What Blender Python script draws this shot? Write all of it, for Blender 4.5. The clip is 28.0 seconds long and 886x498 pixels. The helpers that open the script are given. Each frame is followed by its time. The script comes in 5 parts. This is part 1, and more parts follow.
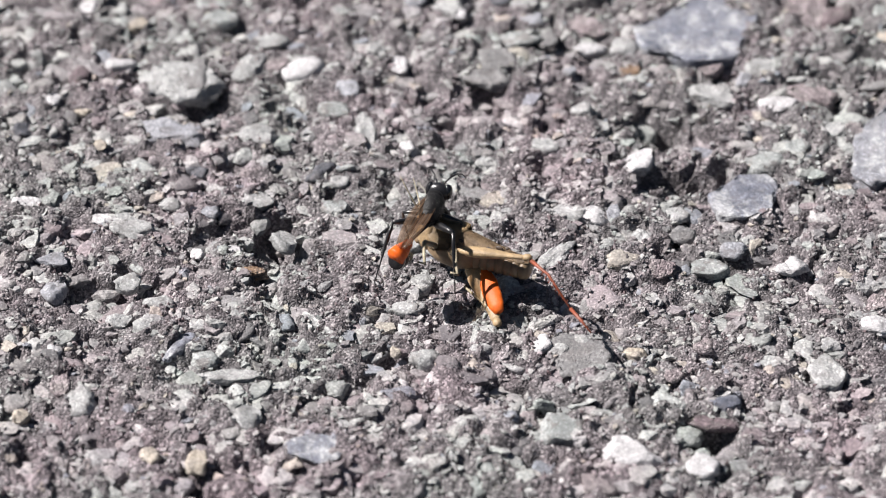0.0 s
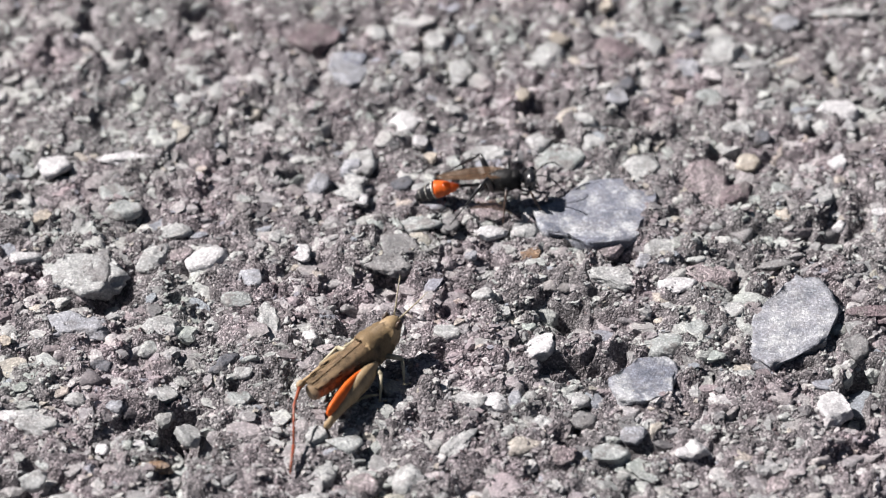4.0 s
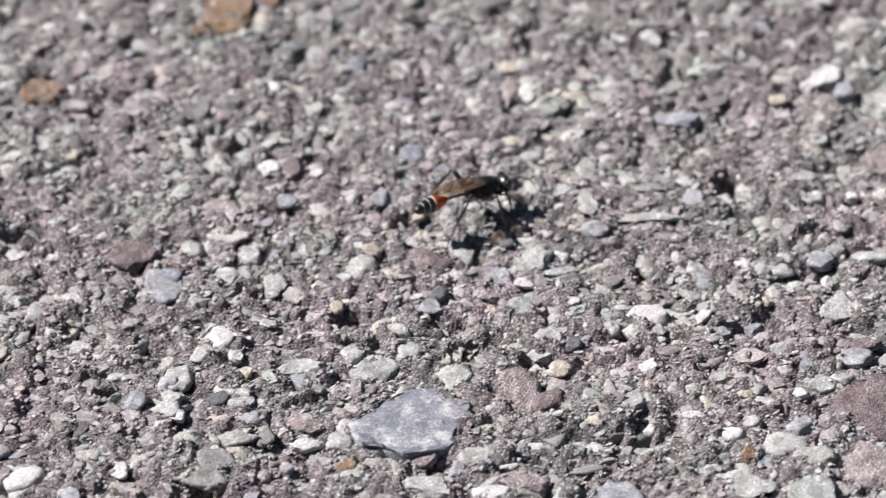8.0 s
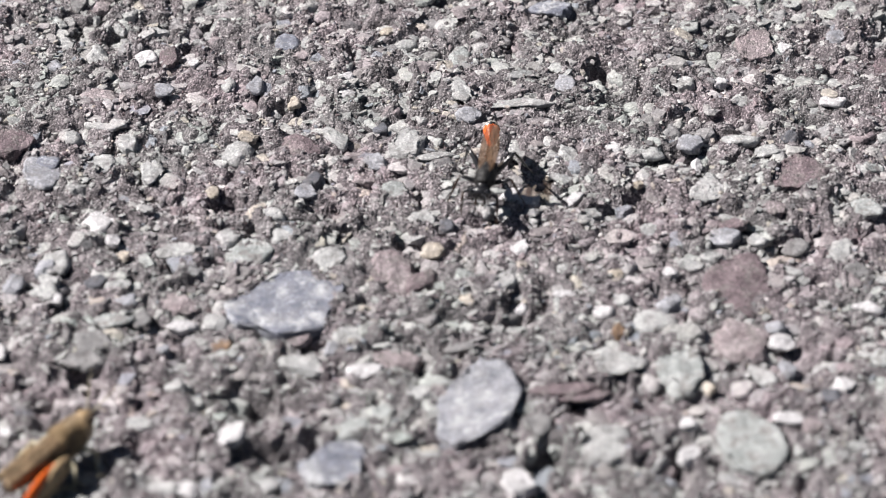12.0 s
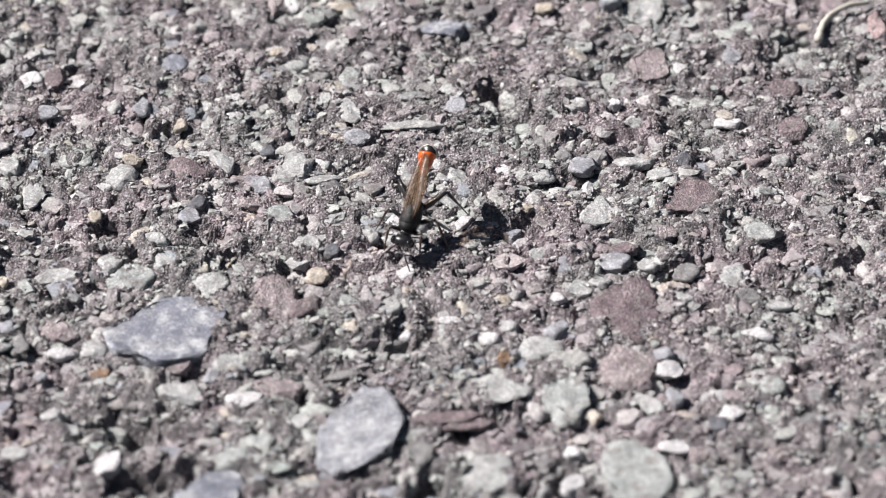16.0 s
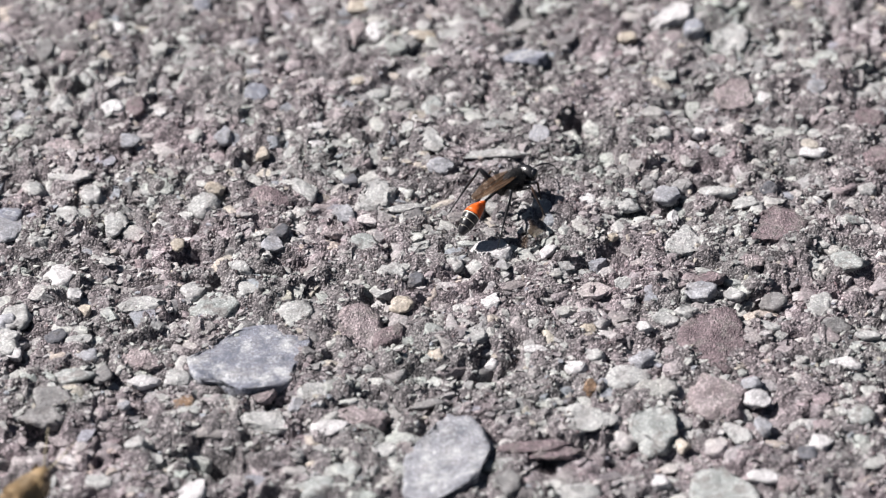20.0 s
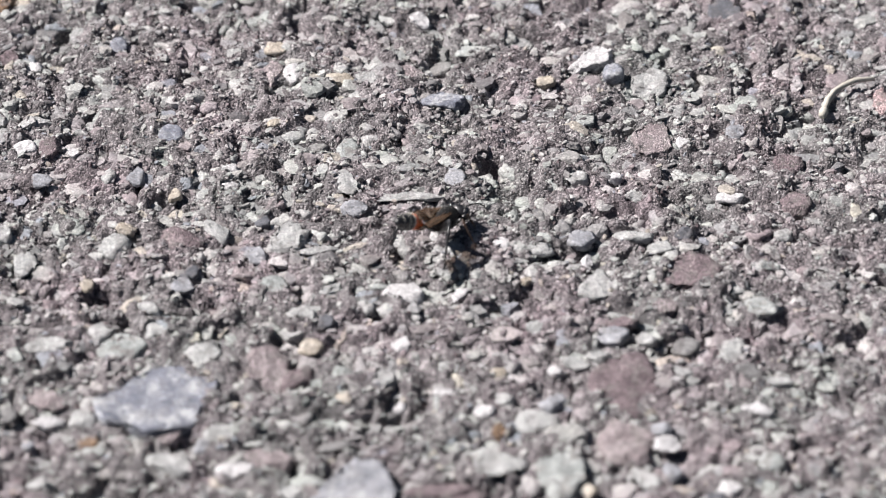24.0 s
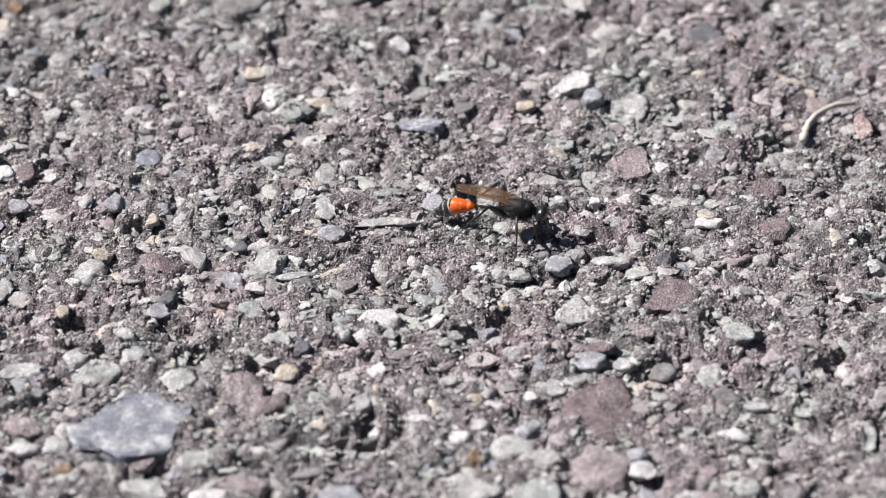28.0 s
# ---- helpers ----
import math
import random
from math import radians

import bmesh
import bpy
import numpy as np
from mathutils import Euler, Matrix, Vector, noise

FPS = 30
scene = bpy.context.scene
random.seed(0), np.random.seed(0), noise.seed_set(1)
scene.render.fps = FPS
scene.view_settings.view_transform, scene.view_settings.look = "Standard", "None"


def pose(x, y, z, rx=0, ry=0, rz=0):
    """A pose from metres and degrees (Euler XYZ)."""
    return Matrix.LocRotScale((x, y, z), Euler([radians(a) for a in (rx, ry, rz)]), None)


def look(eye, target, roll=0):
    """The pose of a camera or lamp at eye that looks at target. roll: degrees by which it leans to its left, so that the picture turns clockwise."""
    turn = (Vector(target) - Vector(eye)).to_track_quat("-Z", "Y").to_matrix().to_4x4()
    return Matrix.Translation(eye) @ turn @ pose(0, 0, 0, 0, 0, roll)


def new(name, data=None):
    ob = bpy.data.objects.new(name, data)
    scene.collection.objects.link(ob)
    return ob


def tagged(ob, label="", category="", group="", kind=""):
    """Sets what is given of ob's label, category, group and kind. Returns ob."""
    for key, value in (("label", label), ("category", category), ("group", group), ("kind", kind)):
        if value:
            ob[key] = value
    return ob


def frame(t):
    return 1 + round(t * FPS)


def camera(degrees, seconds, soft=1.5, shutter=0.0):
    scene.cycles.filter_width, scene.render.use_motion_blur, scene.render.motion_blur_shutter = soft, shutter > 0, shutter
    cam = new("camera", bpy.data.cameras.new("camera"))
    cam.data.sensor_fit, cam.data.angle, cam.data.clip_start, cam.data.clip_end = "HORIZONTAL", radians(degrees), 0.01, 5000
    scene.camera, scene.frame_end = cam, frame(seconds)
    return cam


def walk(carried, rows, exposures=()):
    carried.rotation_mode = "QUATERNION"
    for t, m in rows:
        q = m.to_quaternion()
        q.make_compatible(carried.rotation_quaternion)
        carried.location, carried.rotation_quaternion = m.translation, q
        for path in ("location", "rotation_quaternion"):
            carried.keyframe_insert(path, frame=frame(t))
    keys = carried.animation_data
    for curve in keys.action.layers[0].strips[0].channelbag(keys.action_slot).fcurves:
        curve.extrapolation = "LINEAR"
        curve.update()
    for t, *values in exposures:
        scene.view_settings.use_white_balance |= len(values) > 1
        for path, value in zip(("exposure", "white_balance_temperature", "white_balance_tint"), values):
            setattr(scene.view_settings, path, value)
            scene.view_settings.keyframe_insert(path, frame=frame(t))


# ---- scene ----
cam = camera(11.0, 28.0, soft=1.1, shutter=0.2)
PATH = [
    (0, look((-0.03044, -0.62491, 0.46701), (-0.07473, -0.02092, -0.05572), 0.502)),
    (0.5, look((-0.03076, -0.61978, 0.46757), (-0.07303, -0.01778, -0.05761), 0.486)),
    (1, look((-0.03336, -0.61537, 0.46752), (-0.07320, -0.01439, -0.05901), 0.404)),
    (1.5, look((-0.03527, -0.61503, 0.46918), (-0.07630, -0.01398, -0.05717), 0.142)),
    (2, look((-0.02936, -0.61387, 0.47143), (-0.07457, -0.01028, -0.05167), -0.278)),
    (2.5, look((-0.02199, -0.61474, 0.47160), (-0.06455, -0.00473, -0.04422), -0.246)),
    (3, look((-0.02220, -0.61333, 0.47535), (-0.06306, -0.00318, -0.04045), -0.282)),
    (3.5, look((-0.02092, -0.61267, 0.47560), (-0.06087, -0.00059, -0.03798), -0.294)),
    (4, look((-0.02167, -0.61797, 0.48381), (-0.05969, -0.00433, -0.02805), -0.224)),
    (4.5, look((-0.01850, -0.62220, 0.48441), (-0.05395, -0.00488, -0.02319), 0.005)),
    (6.5, look((-0.03514, -0.62989, 0.48280), (-0.04342, -0.01216, -0.02548), -0.096)),
    (7, look((-0.03561, -0.62547, 0.48822), (-0.05149, -0.00169, -0.01243), -0.536)),
    (7.5, look((-0.02163, -0.62385, 0.49329), (-0.04268, 0.00525, -0.00045), -0.700)),
    (8, look((-0.01076, -0.62147, 0.49350), (-0.02817, 0.01273, 0.00618), -0.463)),
    (8.5, look((0.00057, -0.61487, 0.49703), (-0.00995, 0.01989, 0.01023), -0.121)),
    (9, look((-0.00173, -0.61934, 0.50086), (-0.00471, 0.01837, 0.01783), 0.197)),
    (9.5, look((-0.00405, -0.62782, 0.49964), (-0.00471, 0.01005, 0.01682), 0.239)),
    (10, look((-0.00606, -0.62897, 0.50044), (-0.00894, 0.00757, 0.01588), 0.095)),
    (10.5, look((-0.00381, -0.63112, 0.49986), (-0.00555, 0.00629, 0.01643), 0.135)),
    (11, look((-0.00261, -0.63838, 0.49017), (-0.00319, -0.00477, 0.00177), 0.144)),
    (11.5, look((-0.00465, -0.63623, 0.48991), (-0.00708, -0.00706, -0.00420), -0.053)),
    (13.5, look((0.00448, -0.63880, 0.49217), (0.00451, -0.00867, -0.00072), 0.099)),
    (14, look((0.00617, -0.63814, 0.49169), (0.01006, -0.00867, -0.00202), 0.284)),
    (14.5, look((0.00702, -0.63542, 0.49221), (0.01263, -0.00688, -0.00268), 0.380)),
    (15, look((0.00887, -0.63530, 0.49002), (0.01085, -0.00581, -0.00368), 0.163)),
    (15.5, look((0.01349, -0.62745, 0.48273), (0.01319, 0.00262, -0.01023), 0.029)),
    (16, look((0.01325, -0.62411, 0.48535), (0.01358, 0.00549, -0.00821), 0.039)),
    (16.5, look((0.01401, -0.62497, 0.48504), (0.01289, 0.00653, -0.00610), -0.071)),
    (17, look((0.00974, -0.62468, 0.48389), (0.01066, 0.00760, -0.00624), 0.006)),
    (17.5, look((0.00637, -0.62532, 0.48241), (0.00820, 0.00822, -0.00608), 0.071)),
    (18, look((0.00417, -0.62681, 0.48026), (-0.00021, 0.00554, -0.00976), -0.324)),
    (18.5, look((0.00732, -0.62751, 0.47624), (-0.00144, 0.00466, -0.01394), -0.544)),
    (19, look((0.00916, -0.62616, 0.47468), (-0.00078, 0.00582, -0.01573), -0.625)),
    (19.5, look((0.00396, -0.62212, 0.47899), (-0.00368, 0.00942, -0.01203), -0.468)),
    (20, look((0.00606, -0.62251, 0.47915), (-0.00101, 0.01253, -0.00733), -0.296)),
    (20.5, look((0.01198, -0.62306, 0.47814), (0.00726, 0.01438, -0.00524), 0.052)),
    (21, look((0.01785, -0.62295, 0.47437), (0.01421, 0.01617, -0.00679), 0.252)),
    (21.5, look((0.02160, -0.61878, 0.47471), (0.01809, 0.01971, -0.00729), 0.285)),
    (22, look((0.02107, -0.61879, 0.47336), (0.01788, 0.02130, -0.00651), 0.323)),
    (22.5, look((0.01658, -0.62335, 0.47762), (0.01404, 0.01755, -0.00117), 0.322)),
    (24.5, look((0.01910, -0.61810, 0.47121), (0.01387, 0.02399, -0.00596), 0.274)),
    (25, look((0.01909, -0.61714, 0.47228), (0.01391, 0.02388, -0.00634), 0.298)),
    (25.5, look((0.02067, -0.61698, 0.47160), (0.01449, 0.02465, -0.00618), 0.234)),
    (26, look((0.02258, -0.61727, 0.47276), (0.01581, 0.02517, -0.00391), 0.226)),
    (26.5, look((0.02570, -0.61710, 0.47192), (0.01796, 0.02631, -0.00344), 0.160)),
    (27, look((0.02692, -0.61729, 0.47193), (0.01856, 0.02609, -0.00346), 0.100)),
    (27.5, look((0.02651, -0.61780, 0.47079), (0.01746, 0.02651, -0.00331), 0.029)),
    (28, look((0.02620, -0.61737, 0.47048), (0.01778, 0.02723, -0.00324), 0.026)),
]
walk(cam, PATH)
cam.data.dof.use_dof, cam.data.dof.aperture_fstop = True, 17.0
focus = new("focus")
cam.data.dof.focus_object = focus

# ---- light ----
SUN_FROM = Vector((-0.92, 0.18, 1.0)).normalized()
world = bpy.data.worlds.new("sky")
scene.world = world
world.use_nodes = True
sky = world.node_tree.nodes.new("ShaderNodeTexSky")
sky.sky_type, sky.sun_disc = "NISHITA", False
sky.sun_elevation, sky.sun_rotation = math.asin(SUN_FROM.z), math.atan2(SUN_FROM.x, SUN_FROM.y)
background = world.node_tree.nodes["Background"]
world.node_tree.links.new(sky.outputs["Color"], background.inputs["Color"])
background.inputs["Strength"].default_value = 0.018
sun = new("sun", bpy.data.lights.new("sun", "SUN"))
sun.data.energy, sun.data.angle, sun.data.color = 5.0, radians(0.53), (1.0, 0.945, 0.915)
sun.matrix_world = look(SUN_FROM * 3, (0, 0, 0))
scene.view_settings.exposure = 0.96

MM = 0.001


# ---- materials ----
def shader(name):
    mat = bpy.data.materials.new(name)
    mat.use_nodes = True
    return mat, mat.node_tree.nodes, mat.node_tree.links, mat.node_tree.nodes["Principled BSDF"]


def noise_node(nodes, links, where, scale, detail=3.0, rough=0.6):
    n = nodes.new("ShaderNodeTexNoise")
    n.inputs["Scale"].default_value, n.inputs["Detail"].default_value = scale, detail
    n.inputs["Roughness"].default_value = rough
    links.new(where, n.inputs["Vector"])
    return n


def ramp_node(nodes, links, fac, stops, mode="LINEAR"):
    r = nodes.new("ShaderNodeValToRGB")
    r.color_ramp.interpolation = mode
    els = r.color_ramp.elements
    while len(els) < len(stops):
        els.new(0.5)
    for e, (p, c) in zip(els, stops):
        e.position, e.color = p, (*c, 1) if len(c) == 3 else (c[0], c[0], c[0], 1)
    links.new(fac, r.inputs["Fac"])
    return r


def mix_node(nodes, links, kind, fac, a, b):
    m = nodes.new("ShaderNodeMix")
    m.data_type, m.blend_type = "RGBA", kind
    for value, socket in ((fac, m.inputs[0]), (a, m.inputs[6]), (b, m.inputs[7])):
        if isinstance(value, bpy.types.NodeSocket):
            links.new(value, socket)
        elif isinstance(value, float):
            socket.default_value = value
        else:
            socket.default_value = (*value, 1)
    return m.outputs[2]


def bump_node(nodes, links, height, strength, distance, bsdf):
    b = nodes.new("ShaderNodeBump")
    b.inputs["Strength"].default_value, b.inputs["Distance"].default_value = strength, distance
    links.new(height, b.inputs["Height"])
    links.new(b.outputs["Normal"], bsdf.inputs["Normal"])


def rock(name, tones, rough=0.72, vein=None, speck=0.5, random_tone=None, grains=0.0, relief=0.9, dirt=0.0):
    """Broken stone: a mottled tone, mineral specks, optional pale veins, a rough skin. tones: three base colours.
    random_tone: 'island' or 'object' picks a tone out of many by piece."""
    mat, nodes, links, bsdf = shader(name)
    tones = [(r * 0.86, g * 0.855, b * 0.9) for r, g, b in tones]
    pos = nodes.new("ShaderNodeNewGeometry")
    where = pos.outputs["Position"]
    big = noise_node(nodes, links, where, 260, 3)
    fine = noise_node(nodes, links, where, 2600, 4, 0.7)
    if random_tone:
        pick = pos.outputs["Random Per Island"] if random_tone == "island" else nodes.new("ShaderNodeObjectInfo").outputs["Random"]
        n = len(tones)
        base = ramp_node(nodes, links, pick, [(i / n, c) for i, c in enumerate(tones)], "CONSTANT").outputs["Color"]
        base = mix_node(nodes, links, "MULTIPLY", 0.8, base, ramp_node(nodes, links, noise_node(nodes, links, where, 620, 4, 0.65).outputs["Fac"], [(0.28, (0.66, 0.66, 0.69)), (0.72, (1.2, 1.19, 1.15))]).outputs["Color"])
    else:
        base = ramp_node(nodes, links, big.outputs["Fac"], [(0.3, tones[0]), (0.5, tones[1]), (0.72, tones[2])]).outputs["Color"]
    grain = ramp_node(nodes, links, fine.outputs["Fac"], [(0.3, (0.45, 0.44, 0.45)), (0.5, (1.0, 1.0, 1.0)), (0.72, (1.45, 1.44, 1.4))])
    color = mix_node(nodes, links, "MULTIPLY", speck + 0.25, base, grain.outputs["Color"])
    if vein:
        band = nodes.new("ShaderNodeTexVoronoi")
        band.feature = "DISTANCE_TO_EDGE"
        band.inputs["Scale"].default_value = 95
        bent = nodes.new("ShaderNodeVectorMath")
        bent.operation = "MULTIPLY_ADD"
        links.new(noise_node(nodes, links, where, 220, 3).outputs["Color"], bent.inputs[0])
        bent.inputs[1].default_value = (0.016, 0.016, 0.016)
        links.new(where, bent.inputs[2])
        links.new(bent.outputs[0], band.inputs["Vector"])
        lines = ramp_node(nodes, links, band.outputs["Distance"], [(0.0, (0.4,)), (0.03, (0.12,)), (0.1, (0.0,))])
        cloud = ramp_node(nodes, links, noise_node(nodes, links, where, 200, 6, 0.7).outputs["Fac"], [(0.5, (0.0,)), (0.62, (0.8,))])
        color = mix_node(nodes, links, "MIX", lines.outputs["Color"], color, vein)
        color = mix_node(nodes, links, "MIX", cloud.outputs["Color"], color, vein)
    dust = noise_node(nodes, links, where, 900, 4, 0.65)
    color = mix_node(nodes, links, "MIX", ramp_node(nodes, links, dust.outputs["Fac"], [(0.54, (0.0,)), (0.78, (0.3,))]).outputs["Color"], color, (0.165, 0.148, 0.142))
    if dirt:  # cement film left on the stone
        film = ramp_node(nodes, links, noise_node(nodes, links, where, 420, 5, 0.68).outputs["Fac"], [(0.5, (0.0,)), (0.6, (dirt,))])
        color = mix_node(nodes, links, "MIX", film.outputs["Color"], color, (0.15, 0.137, 0.135))
    if random_tone == "island" or grains > 0.5:
        patch = ramp_node(nodes, links, noise_node(nodes, links, where, 48, 3, 0.55).outputs["Fac"], [(0.3, (0.92, 0.99, 0.955)), (0.5, (1.0, 0.995, 1.0)), (0.7, (1.075, 0.965, 1.015))])
        color = mix_node(nodes, links, "MULTIPLY", 1.0, color, patch.outputs["Color"])
    skin = mix_node(nodes, links, "MIX", 0.5, fine.outputs["Color"], dust.outputs["Color"])
    if grains:
        sand = nodes.new("ShaderNodeTexVoronoi")
        sand.inputs["Scale"].default_value = 3300
        links.new(where, sand.inputs["Vector"])
        tint = nodes.new("ShaderNodeSeparateColor")
        links.new(sand.outputs["Color"], tint.inputs["Color"])
        shade = ramp_node(nodes, links, tint.outputs[0], [(0.0, (0.45, 0.44, 0.45)), (0.6, (0.95, 0.94, 0.95)), (0.8, (1.6, 1.6, 1.58)), (0.93, (2.4, 2.4, 2.35))])
        color = mix_node(nodes, links, "MULTIPLY", grains, color, shade.outputs["Color"])
        gap = ramp_node(nodes, links, sand.outputs["Distance"], [(0.25, (1.0,)), (0.75, (0.0,))])
        skin = mix_node(nodes, links, "MIX", 0.22 if grains > 0.4 else 0.04, skin, gap.outputs["Color"])
    links.new(color, bsdf.inputs["Base Color"])
    links.new(ramp_node(nodes, links, fine.outputs["Fac"], [(0.3, (rough - 0.18,)), (0.7, (min(1.0, rough + 0.15),))]).outputs["Color"], bsdf.inputs["Roughness"])
    bump_node(nodes, links, skin, relief, 0.0007, bsdf)
    return mat


def plain(name, color, rough=0.5, vary=0.25, scale=1500, sheen=0.0, bump=0.3, spec=0.5, blotch=0.0):
    """Skin of an animal: one hue with patches at two scales, in its own space."""
    mat, nodes, links, bsdf = shader(name)
    where = nodes.new("ShaderNodeTexCoord").outputs["Object"]
    a, b = noise_node(nodes, links, where, scale * 0.25, 3), noise_node(nodes, links, where, scale * 2.2, 3)
    lo, hi = tuple(c * (1 - vary) for c in color), tuple(min(1.0, c * (1 + vary)) for c in color)
    c = ramp_node(nodes, links, a.outputs["Fac"], [(0.3, lo), (0.7, hi)]).outputs["Color"]
    c = mix_node(nodes, links, "MULTIPLY", 0.5, c, ramp_node(nodes, links, b.outputs["Fac"], [(0.3, (0.7, 0.7, 0.7)), (0.7, (1.15, 1.15, 1.15))]).outputs["Color"])
    if blotch:
        d = noise_node(nodes, links, where, 950, 4, 0.7)
        c = mix_node(nodes, links, "MIX", ramp_node(nodes, links, d.outputs["Fac"], [(0.52, (0.0,)), (0.64, (blotch,))]).outputs["Color"], c, (0.05, 0.034, 0.022))
    links.new(c, bsdf.inputs["Base Color"])
    bsdf.inputs["Roughness"].default_value = rough
    bsdf.inputs["Specular IOR Level"].default_value = spec
    bsdf.inputs["Sheen Weight"].default_value = sheen
    bump_node(nodes, links, b.outputs["Fac"], bump, 0.00012, bsdf)
    return mat


TONES = {
    "blue": ((0.105, 0.117, 0.146), (0.165, 0.178, 0.212), (0.25, 0.263, 0.293)),
    "vein": ((0.15, 0.16, 0.18), (0.25, 0.26, 0.28), (0.39, 0.396, 0.41)),
    "bluish": ((0.2, 0.208, 0.222), (0.29, 0.3, 0.315), (0.39, 0.4, 0.412)),
    "white": ((0.43, 0.427, 0.418), (0.52, 0.517, 0.506), (0.58, 0.577, 0.566)),
    "pale": ((0.27, 0.28, 0.268), (0.38, 0.39, 0.373), (0.48, 0.48, 0.465)),
    "green": ((0.22, 0.243, 0.23), (0.31, 0.332, 0.315), (0.42, 0.436, 0.415)),
    "grey": ((0.14, 0.14, 0.135), (0.2, 0.2, 0.195), (0.27, 0.265, 0.255)),
    "dark": ((0.065, 0.069, 0.08), (0.095, 0.1, 0.113), (0.14, 0.145, 0.16)),
    "purple": ((0.105, 0.078, 0.085), (0.16, 0.123, 0.13), (0.25, 0.205, 0.208)),
    "rose": ((0.22, 0.18, 0.183), (0.3, 0.258, 0.258), (0.41, 0.37, 0.36)),
    "tan": ((0.37, 0.325, 0.25), (0.44, 0.395, 0.32), (0.5, 0.465, 0.4)),
    "pink": ((0.34, 0.23, 0.225), (0.43, 0.32, 0.31), (0.52, 0.43, 0.415)),
    "rust": ((0.15, 0.088, 0.047), (0.22, 0.14, 0.082), (0.3, 0.225, 0.16)),
}
ROCKS = {k: rock("stone_" + k, v, vein=(0.43, 0.44, 0.455) if k in ("blue", "vein") else None, grains=0.5 if k in ("purple", "rose", "rust", "pink") else 0.3, speck=0.6 if k in ("vein", "purple", "rose", "pink") else 0.35, relief=0.8 if k in ("blue", "vein", "white", "bluish") else 0.95, dirt=0.08 if k == "white" else 0.25 if k in ("blue", "vein") else 0.75 if k in ("purple", "rose", "green", "rust", "pink") else 0.4) for k, v in TONES.items()}
MIXED = [
    (0.377, 0.387, 0.363), (0.312, 0.312, 0.302), (0.431, 0.443, 0.416), (0.317, 0.333, 0.311), (0.291, 0.272, 0.272), (0.392, 0.399, 0.372),
    (0.453, 0.462, 0.439), (0.265, 0.260, 0.250), (0.261, 0.281, 0.303), (0.411, 0.420, 0.398), (0.243, 0.229, 0.221), (0.421, 0.431, 0.409),
    (0.272, 0.276, 0.272), (0.355, 0.380, 0.356), (0.273, 0.238, 0.240), (0.413, 0.386, 0.330), (0.431, 0.443, 0.420), (0.337, 0.349, 0.331),
    (0.337, 0.342, 0.332), (0.442, 0.449, 0.423), (0.355, 0.360, 0.337), (0.302, 0.291, 0.282), (0.379, 0.370, 0.348), (0.402, 0.419, 0.398),
    (0.475, 0.484, 0.461), (0.287, 0.286, 0.279), (0.350, 0.324, 0.321), (0.167, 0.164, 0.164),
]
STONE_MIX = rock("gravel_mix", MIXED, random_tone="island", grains=0.28, speck=0.45, dirt=0.2)
GRAIN_MIX = rock("sand_grain", [(0.18, 0.165, 0.16), (0.4, 0.395, 0.38), (0.12, 0.11, 0.11), (0.5, 0.49, 0.47), (0.2, 0.18, 0.175), (0.33, 0.325, 0.31), (0.1, 0.095, 0.1), (0.17, 0.13, 0.132)], random_tone="island")
MORTAR = rock("cement_matrix", ((0.1, 0.091, 0.092), (0.15, 0.138, 0.139), (0.25, 0.237, 0.234)), rough=0.7, speck=0.6, grains=1.0, relief=1.0)

# ---- the ground: weathered washed concrete, full of gravel ----
X0, X1, Y0, Y1 = -165.0, 118.0, -162.0, 140.0


STEP = 0.6
GX, GY = np.arange(X0, X1 + STEP, STEP), np.arange(Y0, Y1 + STEP, STEP)


def field(cell, seed):
    """Smooth random relief over the patch, with lumps about cell millimetres across, from -1 to 1."""
    r = np.random.default_rng(seed)
    lattice = r.uniform(-1, 1, (int((Y1 - Y0) / cell) + 4, int((X1 - X0) / cell) + 4))
    u, v = (GX - X0) / cell, (GY - Y0) / cell
    i, j = u.astype(int), v.astype(int)
    a, b = u - i, v - j
    a, b = a * a * (3 - 2 * a), b * b * (3 - 2 * b)
    top = lattice[np.ix_(j, i)] * (1 - a) + lattice[np.ix_(j, i + 1)] * a
    low = lattice[np.ix_(j + 1, i)] * (1 - a) + lattice[np.ix_(j + 1, i + 1)] * a
    return top * (1 - b)[:, None] + low * b[:, None]


HEIGHT = -0.3 + field(23, 1) * 0.3 + field(9, 2) * 0.75 + field(4.1, 3) * 0.9 + field(1.9, 4) * 0.6 + field(1.2, 5) * 0.5
HEIGHT -= 3.0 * np.clip(np.abs(field(6.5, 6)) * -5 + 0.55, 0, 1) * np.clip(field(14, 7) + 0.15, 0, 1)
HEIGHT -= 4.0 * np.clip(field(3.3, 8) - 0.38, 0, 1) + 4.2 * np.clip(field(5.2, 9) - 0.42, 0, 1)


def pit(x, y, rx, ry, depth):
    """A hollow where stones have come away."""
    gx, gy = np.meshgrid(GX, GY)
    ragged = 1 + 0.35 * field(2.6, 11) + 0.25 * field(6.0, 12)
    q = np.sqrt(((gx - x) / rx) ** 2 + ((gy - y) / ry) ** 2) * ragged
    HEIGHT[:] -= 2.0 * depth * np.clip(1.25 - q, 0, 1) ** 0.5


